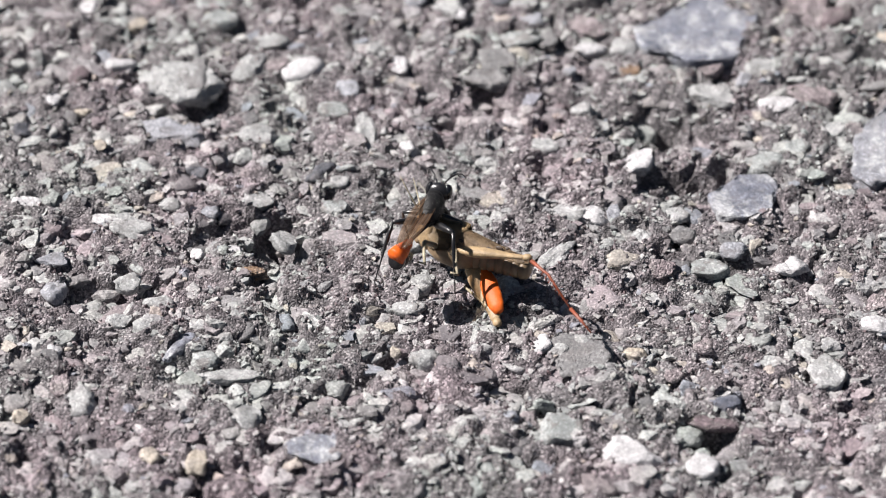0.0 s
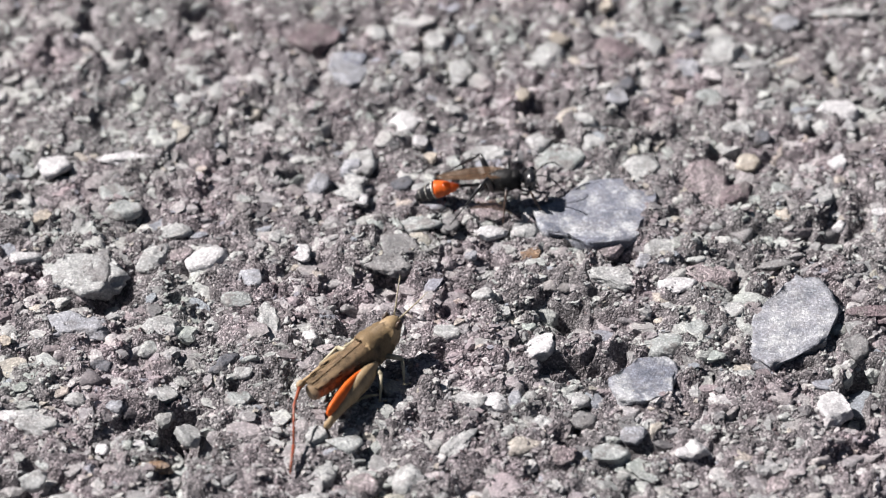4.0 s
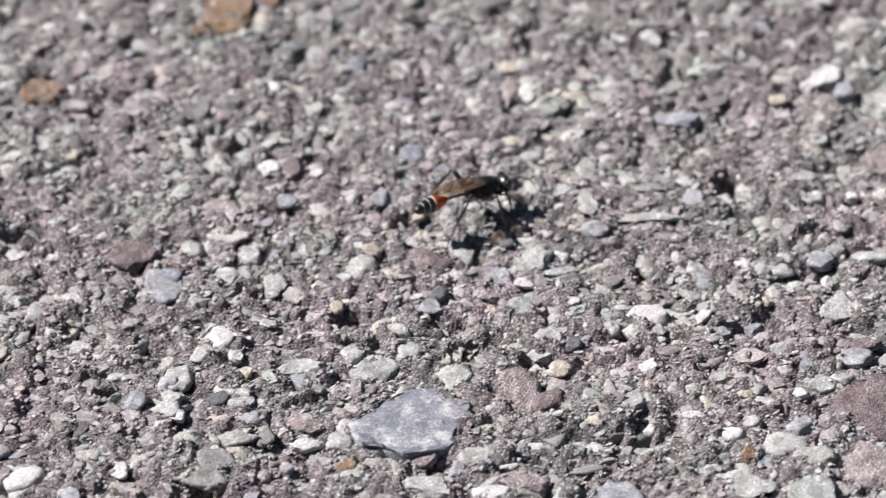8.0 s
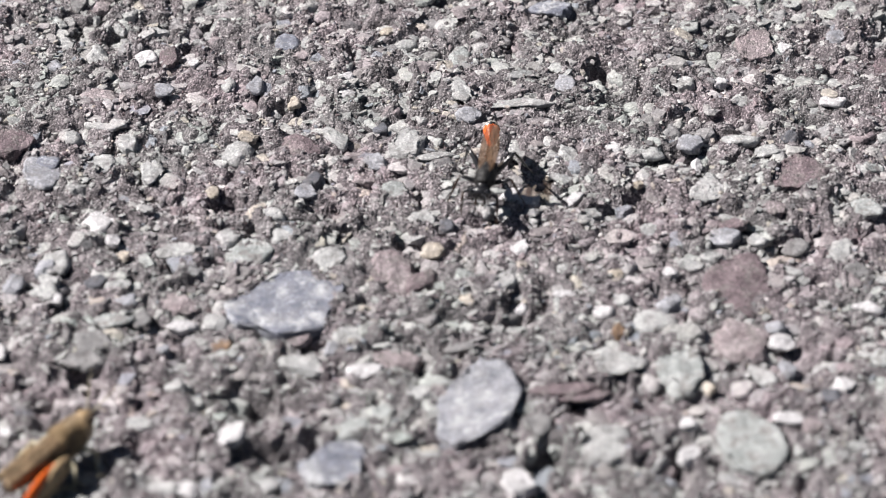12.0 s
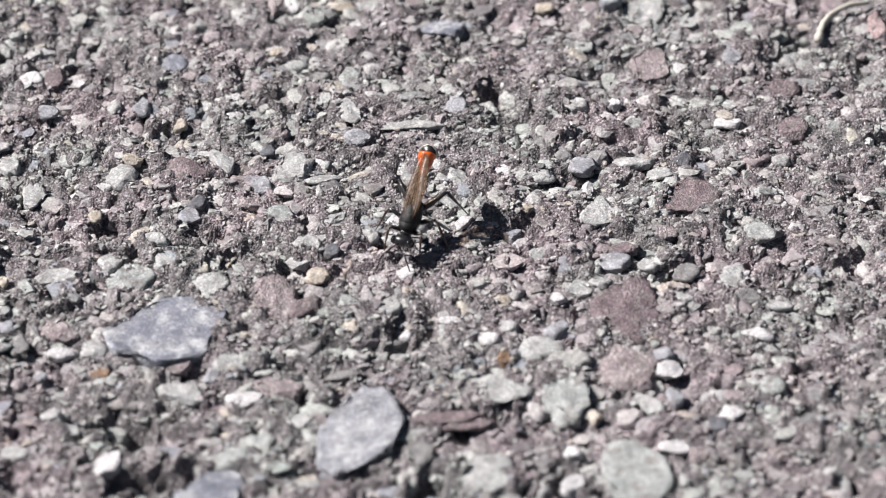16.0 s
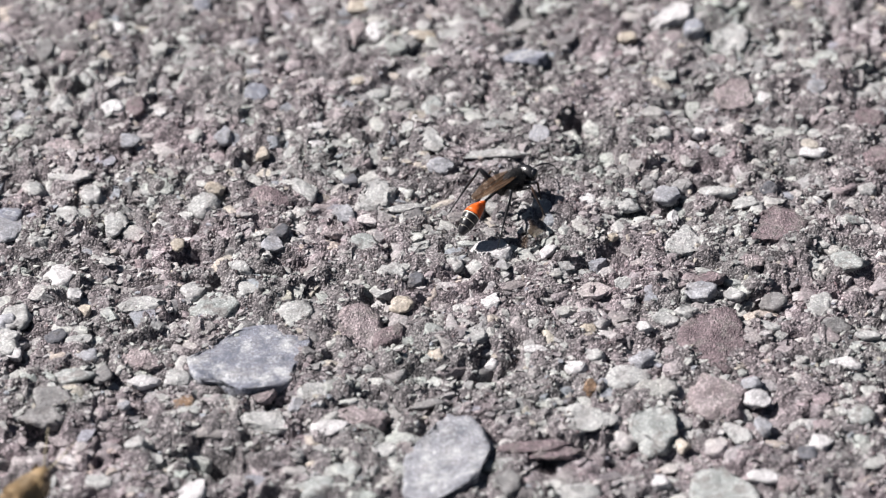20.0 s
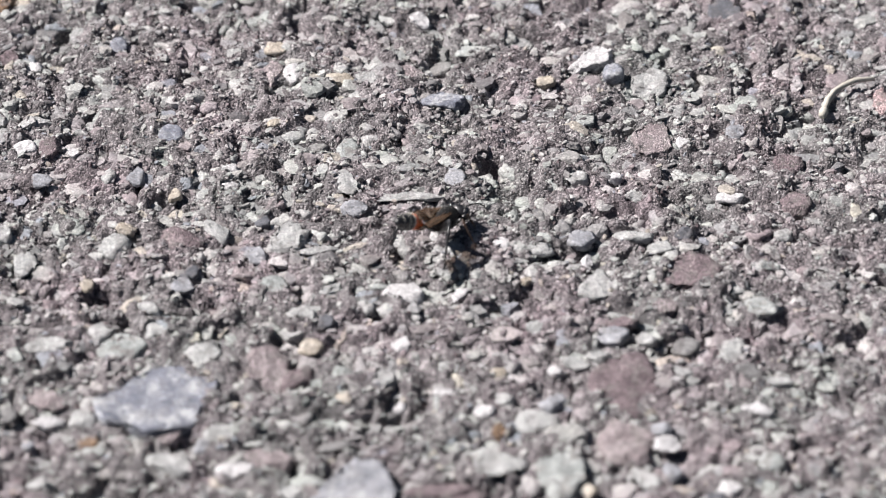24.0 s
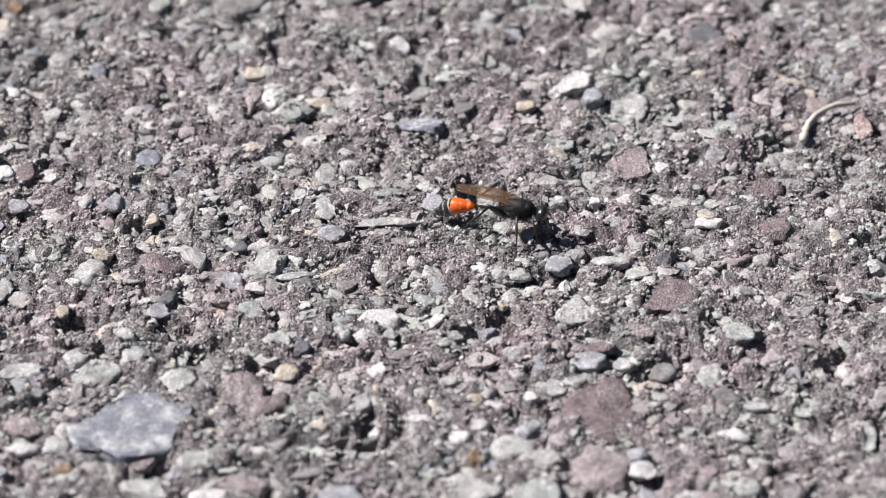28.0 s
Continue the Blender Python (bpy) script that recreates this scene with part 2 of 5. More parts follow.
pit(-112.7, -53.2, 8.5, 2.1, 1.6)
pit(-96.8, -84.9, 3.5, 4.8, 2.2)
pit(-121.4, -98.5, 7.5, 3.2, 1.8)
pit(-78.9, -100.4, 3.0, 2.4, 1.2)
pit(-72.0, -53.5, 3.5, 2.4, 1.3)
pit(-29.0, -64.8, 5.5, 3.2, 1.6)
pit(-37.9, -50.2, 4.5, 3.2, 1.4)
pit(-27.7, -123.2, 4.5, 3.2, 1.2)
pit(-34.0, -66.3, 5.5, 2.9, 1.6)
pit(9.5, -72.8, 2.5, 5.6, 2.2)
pit(-110.2, -48.6, 5.0, 3.2, 1.8)
pit(-119.5, 16.5, 3.0, 3.2, 1.4)
pit(9.0, -85.1, 5.0, 3.2, 1.4)
pit(-101.2, -82.2, 6.0, 3.2, 1.5)
pit(-34.4, -54.4, 6.0, 2.7, 1.6)
pit(18.0, -49.2, 5.0, 1.9, 1.4)
pit(11.2, -66.5, 2.5, 4.0, 1.8)
pit(22.1, 40.3, 2.5, 3.2, 1.6)
pit(41.0, 27.4, 6.0, 1.6, 1.3)
pit(-29.2, 0.7, 3.0, 1.9, 1.2)
pit(-24.2, -8.5, 3.5, 2.4, 1.4)
pit(-42.8, 0.9, 3.5, 2.4, 1.2)
pit(-36.6, -50.2, 4.0, 2.4, 1.4)
pit(-66.4, -44.6, 3.5, 3.2, 1.3)
pit(1.9, 102.2, 6.0, 1.6, 1.6)
pit(49.5, 118.9, 4.5, 1.9, 2.2)
pit(-3.5, 104.0, 2.0, 2.4, 1.4)
pit(-61.7, 83.8, 2.0, 1.9, 1.2)


def at(values, x, y):
    i = min(max(int((x - X0) / STEP), 0), len(GX) - 1)
    j = min(max(int((y - Y0) / STEP), 0), len(GY) - 1)
    return float(values[j, i])


def lie(x, y):
    """Height of the cement between the stones, in millimetres."""
    return at(HEIGHT, x, y)


CROWD = 0.6 * field(13, 31) + 0.6 * field(6, 32)  # where the gravel lies closer


def build_ground():
    far = np.array([6.0, 20.0, 60.0, 200.0, 800.0, 4000.0, 30000.0, 400000.0])
    xs = np.concatenate([X0 - far[::-1], GX, GX[-1] + far])
    ys = np.concatenate([Y0 - far[::-1], GY, GY[-1] + far])
    nx, ny = len(xs), len(ys)
    co = np.zeros((ny, nx, 3))
    co[..., 0], co[..., 1] = xs[None, :], ys[:, None]
    co[8:-8, 8:-8, 2] = HEIGHT
    idx = np.arange(nx * ny).reshape(ny, nx)
    quads = np.stack([idx[:-1, :-1], idx[:-1, 1:], idx[1:, 1:], idx[1:, :-1]], -1).reshape(-1, 4)
    fill_mesh(ground.data, co.reshape(-1, 3) * MM, quads)


def fill_mesh(me, co, faces, smooth=False):
    k = faces.shape[1]
    me.vertices.add(len(co))
    me.vertices.foreach_set("co", np.asarray(co, dtype=np.float32).ravel())
    me.loops.add(faces.size)
    me.loops.foreach_set("vertex_index", faces.astype(np.int32).ravel())
    me.polygons.add(len(faces))
    me.polygons.foreach_set("loop_start", np.arange(len(faces), dtype=np.int32) * k)
    me.polygons.foreach_set("loop_total", np.full(len(faces), k, dtype=np.int32))
    me.polygons.foreach_set("use_smooth", np.full(len(faces), smooth))
    me.update(calc_edges=True)
    me.validate()


def ball(level):
    bm = bmesh.new()
    bmesh.ops.create_icosphere(bm, subdivisions=level, radius=1.0)
    v = np.array([p.co[:] for p in bm.verts])
    bm.verts.index_update()
    f = np.array([[p.index for p in q.verts] for q in bm.faces])
    bm.free()
    return v, f


def broken(unit, rng, n, cuts=11, sharp=0.62, jag=0.03):
    """n broken stones of unit size out of one sphere: each is cut by its own planes."""
    planes = rng.normal(size=(n, cuts, 3))
    planes /= np.linalg.norm(planes, axis=2, keepdims=True)
    depth = rng.uniform(sharp, 0.98, (n, cuts))
    dots = np.einsum("vk,nck->nvc", unit, planes)
    reach = np.where(dots > 0.05, depth[:, None, :] / np.maximum(dots, 0.05), 9.0).min(axis=2)
    reach = np.minimum(reach, 1.0) * (1 + rng.normal(size=reach.shape) * jag)
    return unit[None] * reach[..., None]


ground = tagged(new("ground", bpy.data.meshes.new("ground")), "weathered grey washed concrete full of mixed gravel", "ground", kind="structure")
ground.data.materials.append(MORTAR)
rng = np.random.default_rng(7)
taken = {}
CELL = 6.0


def room(x, y, r, overlap):
    cx, cy = int(x // CELL), int(y // CELL)
    reach = 1 + int((r + 5) // CELL)
    for a in range(cx - reach, cx + reach + 1):
        for b in range(cy - reach, cy + reach + 1):
            for px, py, pr in taken.get((a, b), ()):
                if (px - x) ** 2 + (py - y) ** 2 < (overlap * (pr + r)) ** 2:
                    return False
    return True


def take(x, y, r):
    taken.setdefault((int(x // CELL), int(y // CELL)), []).append((x, y, r))


UNIT2, FACE2 = ball(4)
UNIT3, FACE3 = ball(3)
UNIT1, FACE1 = ball(2)
UNIT0, FACE0 = ball(1)


SMOOTH = []
RAGGED = field(2.3, 21)


def seat(x, y, w, d, turn, level):
    """Keeps the cement below the top of a stone that is set in it."""
    reach = max(w, d) / 2
    i0, i1 = int((x - reach - X0) / STEP), int((x + reach - X0) / STEP) + 2
    j0, j1 = int((y - reach - Y0) / STEP), int((y + reach - Y0) / STEP) + 2
    if i0 < 0 or j0 < 0 or i1 > len(GX) or j1 > len(GY):
        return
    gx, gy = np.meshgrid(GX[i0:i1] - x, GY[j0:j1] - y)
    c, s = math.cos(radians(turn)), math.sin(radians(turn))
    q = np.hypot((gx * c + gy * s) / (w / 2), (gy * c - gx * s) / (d / 2))
    patch = HEIGHT[j0:j1, i0:i1]
    patch[:] = np.where(q < 0.84 + 0.22 * RAGGED[j0:j1, i0:i1], np.minimum(patch, level), patch)


def key_stone(tone, x, y, w, d, turn, taper=0.0, lift=0.0, corners=()):
    """A stone that one can tell apart: width and depth in millimetres, its turn in degrees; taper narrows one end;
    corners: degrees and reach of the corners of its broken edge, round its middle."""
    own = np.random.default_rng(int(abs(x) * 971 + abs(y) * 13))
    low = min(w, d)
    unit, face = (UNIT2, FACE2) if max(w, d) > 8 else (UNIT3, FACE3)
    shape = broken(unit, own, 1, 9, 0.62 if low > 9 else 0.5, 0.01)[0]
    if corners:
        a = np.radians([c[0] for c in corners])
        px, py = np.cos(a) * [c[1] for c in corners], np.sin(a) * [c[1] for c in corners]
        shape = unit * (1.3, 1.3, 1.0)
        for i in range(len(a)):
            k = (i + 1) % len(a)
            nx, ny = py[k] - py[i], px[i] - px[k]
            n = math.hypot(nx, ny)
            off = (shape[:, 0] * nx + shape[:, 1] * ny) / n - (px[i] * nx + py[i] * ny) / n
            over = np.maximum(off, 0.0)
            shape[:, 0] -= nx / n * over
            shape[:, 1] -= ny / n * over
    for k in (0, 1):
        lo, hi = shape[:, k].min(), shape[:, k].max()
        shape[:, k] = (shape[:, k] - lo) / (hi - lo) * 2 - 1
    shape[:, 1] *= 1 + taper * shape[:, 0]
    proud = tone in ("blue", "vein") or low > 6 and tone in ("white", "dark", "bluish")
    tall = 0.3 * low + 0.4
    top = min(0.15 + 0.04 * low, 0.45) if proud else min(0.15 + 0.04 * low, 0.4) - (0.1 if tone in ("purple", "rose") else 0)
    slope = own.normal(size=2) * 0.3 / tall
    flat = np.minimum(shape[:, 2], own.uniform(0.3, 0.6) + shape[:, 0] * slope[0] + shape[:, 1] * slope[1])
    rough = 0.1 if proud else 0.17
    seed = Vector((x, y, 0))
    ripple = np.array([noise.noise(Vector(p) * 1.9 + seed) + 0.6 * noise.noise(Vector(p) * 6.5 + seed) + 0.4 * noise.noise(Vector(p) * 14 + seed) for p in shape]) * rough
    edge = 1 + np.array([noise.noise(Vector(p) * 2.6 - seed) + 0.6 * noise.noise(Vector(p) * 7 - seed) + 0.4 * noise.noise(Vector(p) * 15 - seed) for p in shape]) * (0.11 if corners else 0.13 if proud else 0.2)
    co = np.stack([shape[:, 0] * edge * w * 0.5, shape[:, 1] * edge * d * 0.5, flat * tall + ripple * min(tall, 2.0)], 1)
    co[:, 2] *= 1 + 0.5 * lift
    co[:, 2] += top + lift - np.quantile(co[:, 2], 0.85)
    seat(x, y, w, d, turn, top + lift - (0.75 if proud else 0.4))
    me = bpy.data.meshes.new("stone")
    fill_mesh(me, co * MM, face, True)
    me.materials.append(ROCKS[tone])
    ob = new("stone", me)
    ob.parent = ground
    ob.matrix_basis = pose(x * MM, y * MM, 0, 0, 0, turn)
    if w > 1.5 * d or d > 1.5 * w:
        c, s = math.cos(radians(turn)), math.sin(radians(turn))
        ux, uy, half, thin = (c, s, w / 2, d / 2) if w > d else (-s, c, d / 2, w / 2)
        for k in (-0.7, -0.35, 0, 0.35, 0.7):
            take(x + ux * half * k, y + uy * half * k, thin * (1.1 if proud and low > 5 else 0.95))
    else:
        take(x, y, 0.25 * (w + d) * (1.12 if proud and low > 5 else 1.0))
    if proud:
        SMOOTH.append((x, y, w * 0.43, d * 0.43, math.cos(radians(turn)), math.sin(radians(turn))))
    return ob


key_stone("blue", -32.9, -27.1, 19.6, 18.6, 0, lift=0.05, corners=((28, 1.14), (58, 1.15), (96, 0.91), (184, 1.0), (222, 1.08), (270, 1.0), (312, 1.04)))
key_stone("white", 7.4, 2.6, 7.3, 5.9, 5)
key_stone("white", 7.2, -11.5, 3.4, 4.0, 0)
key_stone("dark", -5.5, -5.3, 3.1, 3.7, 0)
key_stone("pale", -9.9, -3.0, 5.8, 4.3, -15)
key_stone("purple", 56.6, 10.4, 10.9, 9.8, 0)
key_stone("rose", 51.7, -0.4, 4.3, 4.1, 0)
key_stone("pale", 40.2, 5.1, 6.8, 9.6, 0)
key_stone("white", 38.7, 12.3, 2.1, 3.9, 0)
key_stone("bluish", -29.9, 4.1, 4.4, 4.1, -20)
key_stone("dark", -29.1, 8.1, 3.4, 4.4, 0)
key_stone("pale", -35.4, -2.2, 3.9, 3.2, 0)
key_stone("white", -63.1, -9.4, 2.7, 3.4, 0)
key_stone("white", -65.8, -4.7, 5.8, 6.5, 10)
key_stone("tan", -46.4, 4.4, 2.5, 3.8, 0)
key_stone("pale", -12.7, 17.9, 6.9, 9.1, 0)
key_stone("bluish", -1.5, 27.0, 5.0, 4.0, 0)
key_stone("pale", 7.4, 30.7, 12.9, 2.5, 0)
key_stone("purple", -30.9, 17.9, 7.9, 6.0, 0)
key_stone("pale", -42.6, 15.7, 5.9, 6.0, 0)
key_stone("blue", -34.6, 49.1, 5.1, 5.5, 0)
key_stone("blue", 13.6, 60.2, 8.2, 5.9, 0)
key_stone("tan", -17.0, 76.4, 4.6, 3.4, 0)
key_stone("rose", 50.4, 48.5, 8.1, 9.6, 0)
key_stone("tan", -16.4, 52.7, 3.0, 2.6, 0)
key_stone("tan", -4.9, 66.9, 6.2, 3.0, 0)
key_stone("rose", -68.9, 61.1, 4.1, 4.1, 0)
key_stone("purple", -9.6, -20.7, 6.1, 6.3, 0)
key_stone("rose", -14.4, -18.5, 7.6, 12.6, 0)
key_stone("green", -39.3, -12.4, 8.6, 7.8, 10)
key_stone("pale", -25.4, -14.7, 5.7, 6.4, 0)
key_stone("tan", 23.5, -19.1, 3.0, 3.6, 0)
key_stone("purple", 45.0, -22.0, 13.5, 17.0, 0)
key_stone("rose", 44.8, -36.5, 10.5, 12.0, 0)
key_stone("green", 33.6, -45.0, 8.3, 11.9, 0)
key_stone("pale", 23.6, -42.1, 10.2, 8.0, 0)
key_stone("tan", 38.4, -49.0, 2.4, 3.9, 0)
key_stone("white", 61.0, -48.2, 4.1, 4.5, 0)
key_stone("pale", 47.4, -45.7, 3.7, 6.6, 30)
key_stone("white", 51.0, -37.2, 4.6, 4.0, 0)
key_stone("white", 21.4, -28.9, 4.2, 3.6, 0)
key_stone("rose", -13.8, -42.2, 9.2, 6.0, 0)
key_stone("pale", -29.5, -43.3, 9.2, 4.5, -5)
key_stone("green", -61.3, -31.4, 7.5, 4.1, 0)
key_stone("rose", -51.7, -26.9, 5.6, 5.5, 0)
key_stone("green", -20.7, -59.4, 7.3, 5.1, 0)
key_stone("bluish", 15.9, 36.3, 3.8, 5.6, 0)
key_stone("pale", -3.1, 34.6, 4.0, 7.8, 20)
key_stone("white", 33.0, -18.3, 3.4, 2.5, 0)
key_stone("white", 66.4, -28.0, 5.6, 3.0, 0)
key_stone("green", 67.9, -41.3, 4.6, 4.7, 0)
key_stone("bluish", 42.8, -8.3, 5.7, 4.3, 0)
key_stone("pale", 48.5, -9.4, 3.8, 3.1, 0)
key_stone("white", 64.1, 31.4, 5.0, 2.8, 0)
key_stone("pale", 30.9, 15.6, 4.9, 3.0, 0)
key_stone("tan", 28.3, 6.7, 1.9, 2.4, 0)
key_stone("white", 17.1, 2.6, 2.3, 4.4, -30)
key_stone("pale", 1.1, -0.6, 3.5, 4.1, 0)
key_stone("pale", 19.9, -2.1, 3.5, 3.5, 0)
key_stone("pale", 29.9, -6.8, 3.4, 3.7, 0)
key_stone("pale", 14.5, -17.6, 2.5, 3.7, 0)
key_stone("pale", 4.6, -20.7, 4.2, 4.7, 0)
key_stone("tan", -7.8, -12.3, 4.2, 4.3, 0)
key_stone("rose", -19.8, 8.1, 4.5, 3.0, 0)
key_stone("pale", -45.1, 36.2, 3.0, 4.7, 0)
key_stone("rose", -67.9, 32.8, 7.0, 4.7, -15)
key_stone("white", -60.2, 44.7, 4.2, 3.8, 0)
key_stone("pale", -71.9, 20.2, 3.5, 4.0, 0)
key_stone("bluish", -77.0, 41.3, 5.0, 4.4, 0)
key_stone("blue", -76.2, 12.8, 4.9, 5.4, 0)
key_stone("pale", -10.0, -50.9, 4.6, 5.2, 0)
key_stone("pale", 36.8, -16.0, 4.7, 3.1, 0)
key_stone("pale", 62.6, -12.9, 5.7, 7.1, 0)
key_stone("green", 68.2, 0.4, 6.7, 7.3, 0)
key_stone("vein", 0.2, -52.9, 14.4, 22.5, 0, lift=-0.25, corners=((18, 0.99), (47, 1.1), (90, 1.0), (176, 0.95), (215, 1.21), (242, 1.13), (323, 0.72)))
key_stone("blue", -23.8, -68.6, 10.6, 12.2, 0, lift=0.0, corners=((26, 1.11), (55, 1.22), (106, 0.73), (191, 1.02), (231, 1.15), (270, 1.0), (325, 0.97)))
key_stone("green", 45.0, -63.5, 11.5, 16.5, 0, corners=((12, 0.94), (90, 0.93), (136, 1.34), (177, 1.0), (232, 0.97), (289, 1.06), (336, 1.09)))
key_stone("white", 6.5, -73.5, 5.5, 7.7, 0)
key_stone("pale", 20.4, -65.0, 8.8, 8.5, 0)
key_stone("purple", 18.0, -50.6, 8.9, 4.0, 0)
key_stone("white", 34.2, -66.4, 4.1, 5.2, 0)
key_stone("white", -40.6, -60.9, 5.1, 7.2, -30)
key_stone("purple", -83.4, 18.8, 9.5, 8.0, 0)
key_stone("bluish", -76.7, 9.6, 7.0, 10.6, 0)
key_stone("grey", -20.7, 102.1, 11.9, 13.9, 0)
key_stone("grey", 1.9, 105.2, 14.0, 10.5, 0)
key_stone("white", 8.8, 86.6, 3.2, 6.1, 20)
key_stone("dark", 65.3, 89.9, 6.4, 7.7, 0)
key_stone("pale", 0.3, 67.2, 5.2, 4.9, 0)
key_stone("blue", -46.0, 76.9, 3.6, 4.7, 0)
key_stone("pale", 50.9, 66.3, 7.3, 8.1, 0)
key_stone("bluish", 66.1, 50.8, 4.1, 4.4, 0)
key_stone("white", -111.8, -16.7, 11.0, 3.7, 0)
key_stone("dark", -65.6, -21.2, 3.8, 4.2, 0)
key_stone("pale", -84.5, -58.4, 3.9, 10.5, 10)
key_stone("white", -96.2, -42.6, 7.9, 4.6, 30)
key_stone("pale", -105.0, -42.7, 4.2, 7.5, -25)
key_stone("grey", -113.2, -45.7, 7.0, 9.5, 0)
key_stone("white", -77.5, -61.2, 3.3, 3.4, 0)
key_stone("dark", -90.8, -68.3, 5.6, 4.6, 25)
key_stone("pale", -59.6, -93.8, 5.5, 6.1, 0)
key_stone("rose", -66.6, -95.2, 5.3, 4.4, 0)
key_stone("white", -15.6, -84.0, 4.5, 4.5, 20)
key_stone("rose", -2.4, -91.9, 3.9, 2.9, 0)
key_stone("white", -2.6, -97.1, 5.3, 4.1, 0)
key_stone("pale", -51.1, -74.8, 6.3, 4.6, 0)
key_stone("bluish", -43.9, -74.1, 2.7, 4.6, 0)
key_stone("pale", -52.4, -12.5, 9.6, 3.7, 10)
key_stone("green", -112.0, -26.3, 7.6, 4.2, 0)
key_stone("bluish", -74.4, -17.4, 3.8, 4.8, 0)
key_stone("pale", -55.6, -58.8, 4.6, 3.9, 0)
key_stone("pale", -115.7, -47.3, 13.4, 9.5, 0)
key_stone("bluish", -115.0, -60.7, 10.0, 5.8, 0)
key_stone("white", -107.9, -89.7, 2.3, 2.4, 0)
key_stone("pale", -119.3, -84.2, 7.1, 6.7, 0)
key_stone("rust", -99.2, -92.9, 5.5, 2.4, 0)
key_stone("white", -125.9, -43.6, 5.6, 3.2, 0)
key_stone("tan", -124.4, -33.2, 3.2, 3.5, 0)
key_stone("dark", -109.8, -70.1, 3.1, 2.8, 0)
key_stone("bluish", -79.3, -21.8, 3.8, 5.0, 0)
key_stone("pale", -73.9, -23.7, 4.7, 5.0, 0)
key_stone("white", -18.9, -44.8, 6.4, 3.9, 0)
key_stone("white", -135.8, -53.6, 2.9, 3.4, 0)
key_stone("pale", -94.6, -85.4, 3.7, 5.6, 30)
key_stone("bluish", -128.9, -100.4, 4.3, 5.5, 0)
key_stone("pale", -117.4, -84.5, 6.3, 4.4, 0)
key_stone("white", -123.8, -82.6, 3.3, 3.2, 0)
key_stone("white", -53.8, -105.8, 4.2, 5.3, 0)
key_stone("grey", -47.7, -108.2, 11.0, 10.3, 0)
key_stone("tan", -39.3, -106.9, 4.2, 3.0, 0)
key_stone("white", -38.4, -128.9, 10.3, 6.6, -20)
key_stone("white", -28.0, -130.5, 5.1, 5.0, 20)
key_stone("green", -49.0, -123.7, 6.7, 7.3, 0)
key_stone("blue", -85.4, -131.9, 8.7, 6.1, 0)
key_stone("pale", -121.4, -124.4, 5.0, 6.3, 0)
key_stone("blue", -108.2, -111.0, 3.0, 8.1, -25)
key_stone("pale", -99.9, -117.2, 10.1, 3.0, 8)
key_stone("pale", -96.1, -125.5, 4.2, 6.2, 0)
key_stone("rose", -124.7, -121.5, 3.4, 5.2, 0)
key_stone("tan", -102.4, -136.2, 3.3, 4.8, 0)
key_stone("tan", -109.5, -135.5, 3.3, 3.9, 0)
key_stone("tan", -129.6, -128.6, 2.7, 2.5, 0)
key_stone("pale", -52.3, -85.4, 3.5, 9.2, -35)
key_stone("white", -47.6, -75.1, 7.0, 4.4, 0)
key_stone("green", -90.2, -52.2, 5.4, 4.4, 0)
key_stone("rose", -49.4, -27.2, 4.8, 5.4, 0)
key_stone("grey", -66.0, -41.7, 8.2, 6.1, 0)
key_stone("pale", -10.1, -108.4, 6.1, 8.0, 0)
key_stone("blue", -25.1, -116.4, 5.0, 4.5, 0)
key_stone("purple", -26.2, -121.3, 7.7, 3.1, 0)
key_stone("pale", -39.5, -79.8, 3.0, 3.7, 0)
key_stone("pale", -74.7, -99.5, 4.3, 3.1, 0)
key_stone("pale", -87.6, -70.1, 3.2, 2.8, 0)
key_stone("bluish", -117.3, -59.9, 7.2, 5.9, 0)
key_stone("white", 40.5, 73.9, 9.4, 6.0, 36)
key_stone("pink", 92.6, 61.1, 3.6, 7.9, 0)
key_stone("blue", 44.4, 68.1, 4.1, 4.6, -20, lift=1.7)
key_stone("rust", -70.0, 94.2, 11.0, 12.0, 15)
key_stone("rust", -62.8, 97.8, 3.6, 4.1, -10)
key_stone("rust", -103.7, 67.8, 9.0, 8.0, 20)
key_stone("dark", -69.7, 93.1, 2.8, 3.4, 0)
key_stone("tan", -73.2, 96.2, 2.4, 3.1, 0)
key_stone("tan", -64.3, 91.3, 3.2, 3.8, 0)
key_stone("rust", -75.6, 87.6, 4.3, 2.4, 0)
key_stone("purple", -65.6, 72.3, 4.1, 5.0, 0)
key_stone("white", -60.7, 69.0, 3.1, 4.3, 0)
key_stone("grey", -73.6, 62.3, 3.7, 5.9, 0)
key_stone("pale", -75.1, 48.2, 3.6, 4.8, 20)
key_stone("pale", -69.3, 45.2, 4.0, 6.4, 0)
key_stone("purple", -56.1, 44.8, 3.6, 6.4, 0)
key_stone("white", -51.5, 42.7, 2.2, 2.5, 0)
key_stone("bluish", -40.1, 36.2, 3.4, 5.6, 0)
key_stone("rose", -39.5, 57.0, 4.1, 4.9, 0)
key_stone("white", -23.6, 38.8, 3.0, 3.5, 0)
key_stone("white", -23.5, 33.7, 4.0, 2.5, 0)
key_stone("tan", -32.9, 30.7, 2.4, 3.4, 0)
key_stone("bluish", -56.5, 34.5, 3.4, 3.1, 0)
key_stone("tan", -40.8, 20.6, 3.5, 3.0, -20)
key_stone("pale", -62.4, 18.6, 3.9, 5.5, 0)
key_stone("pale", -57.4, 9.7, 3.9, 6.8, 0)
key_stone("pale", -65.9, 12.4, 4.5, 6.6, 0)
key_stone("white", -13.7, 68.7, 3.5, 5.7, 0)
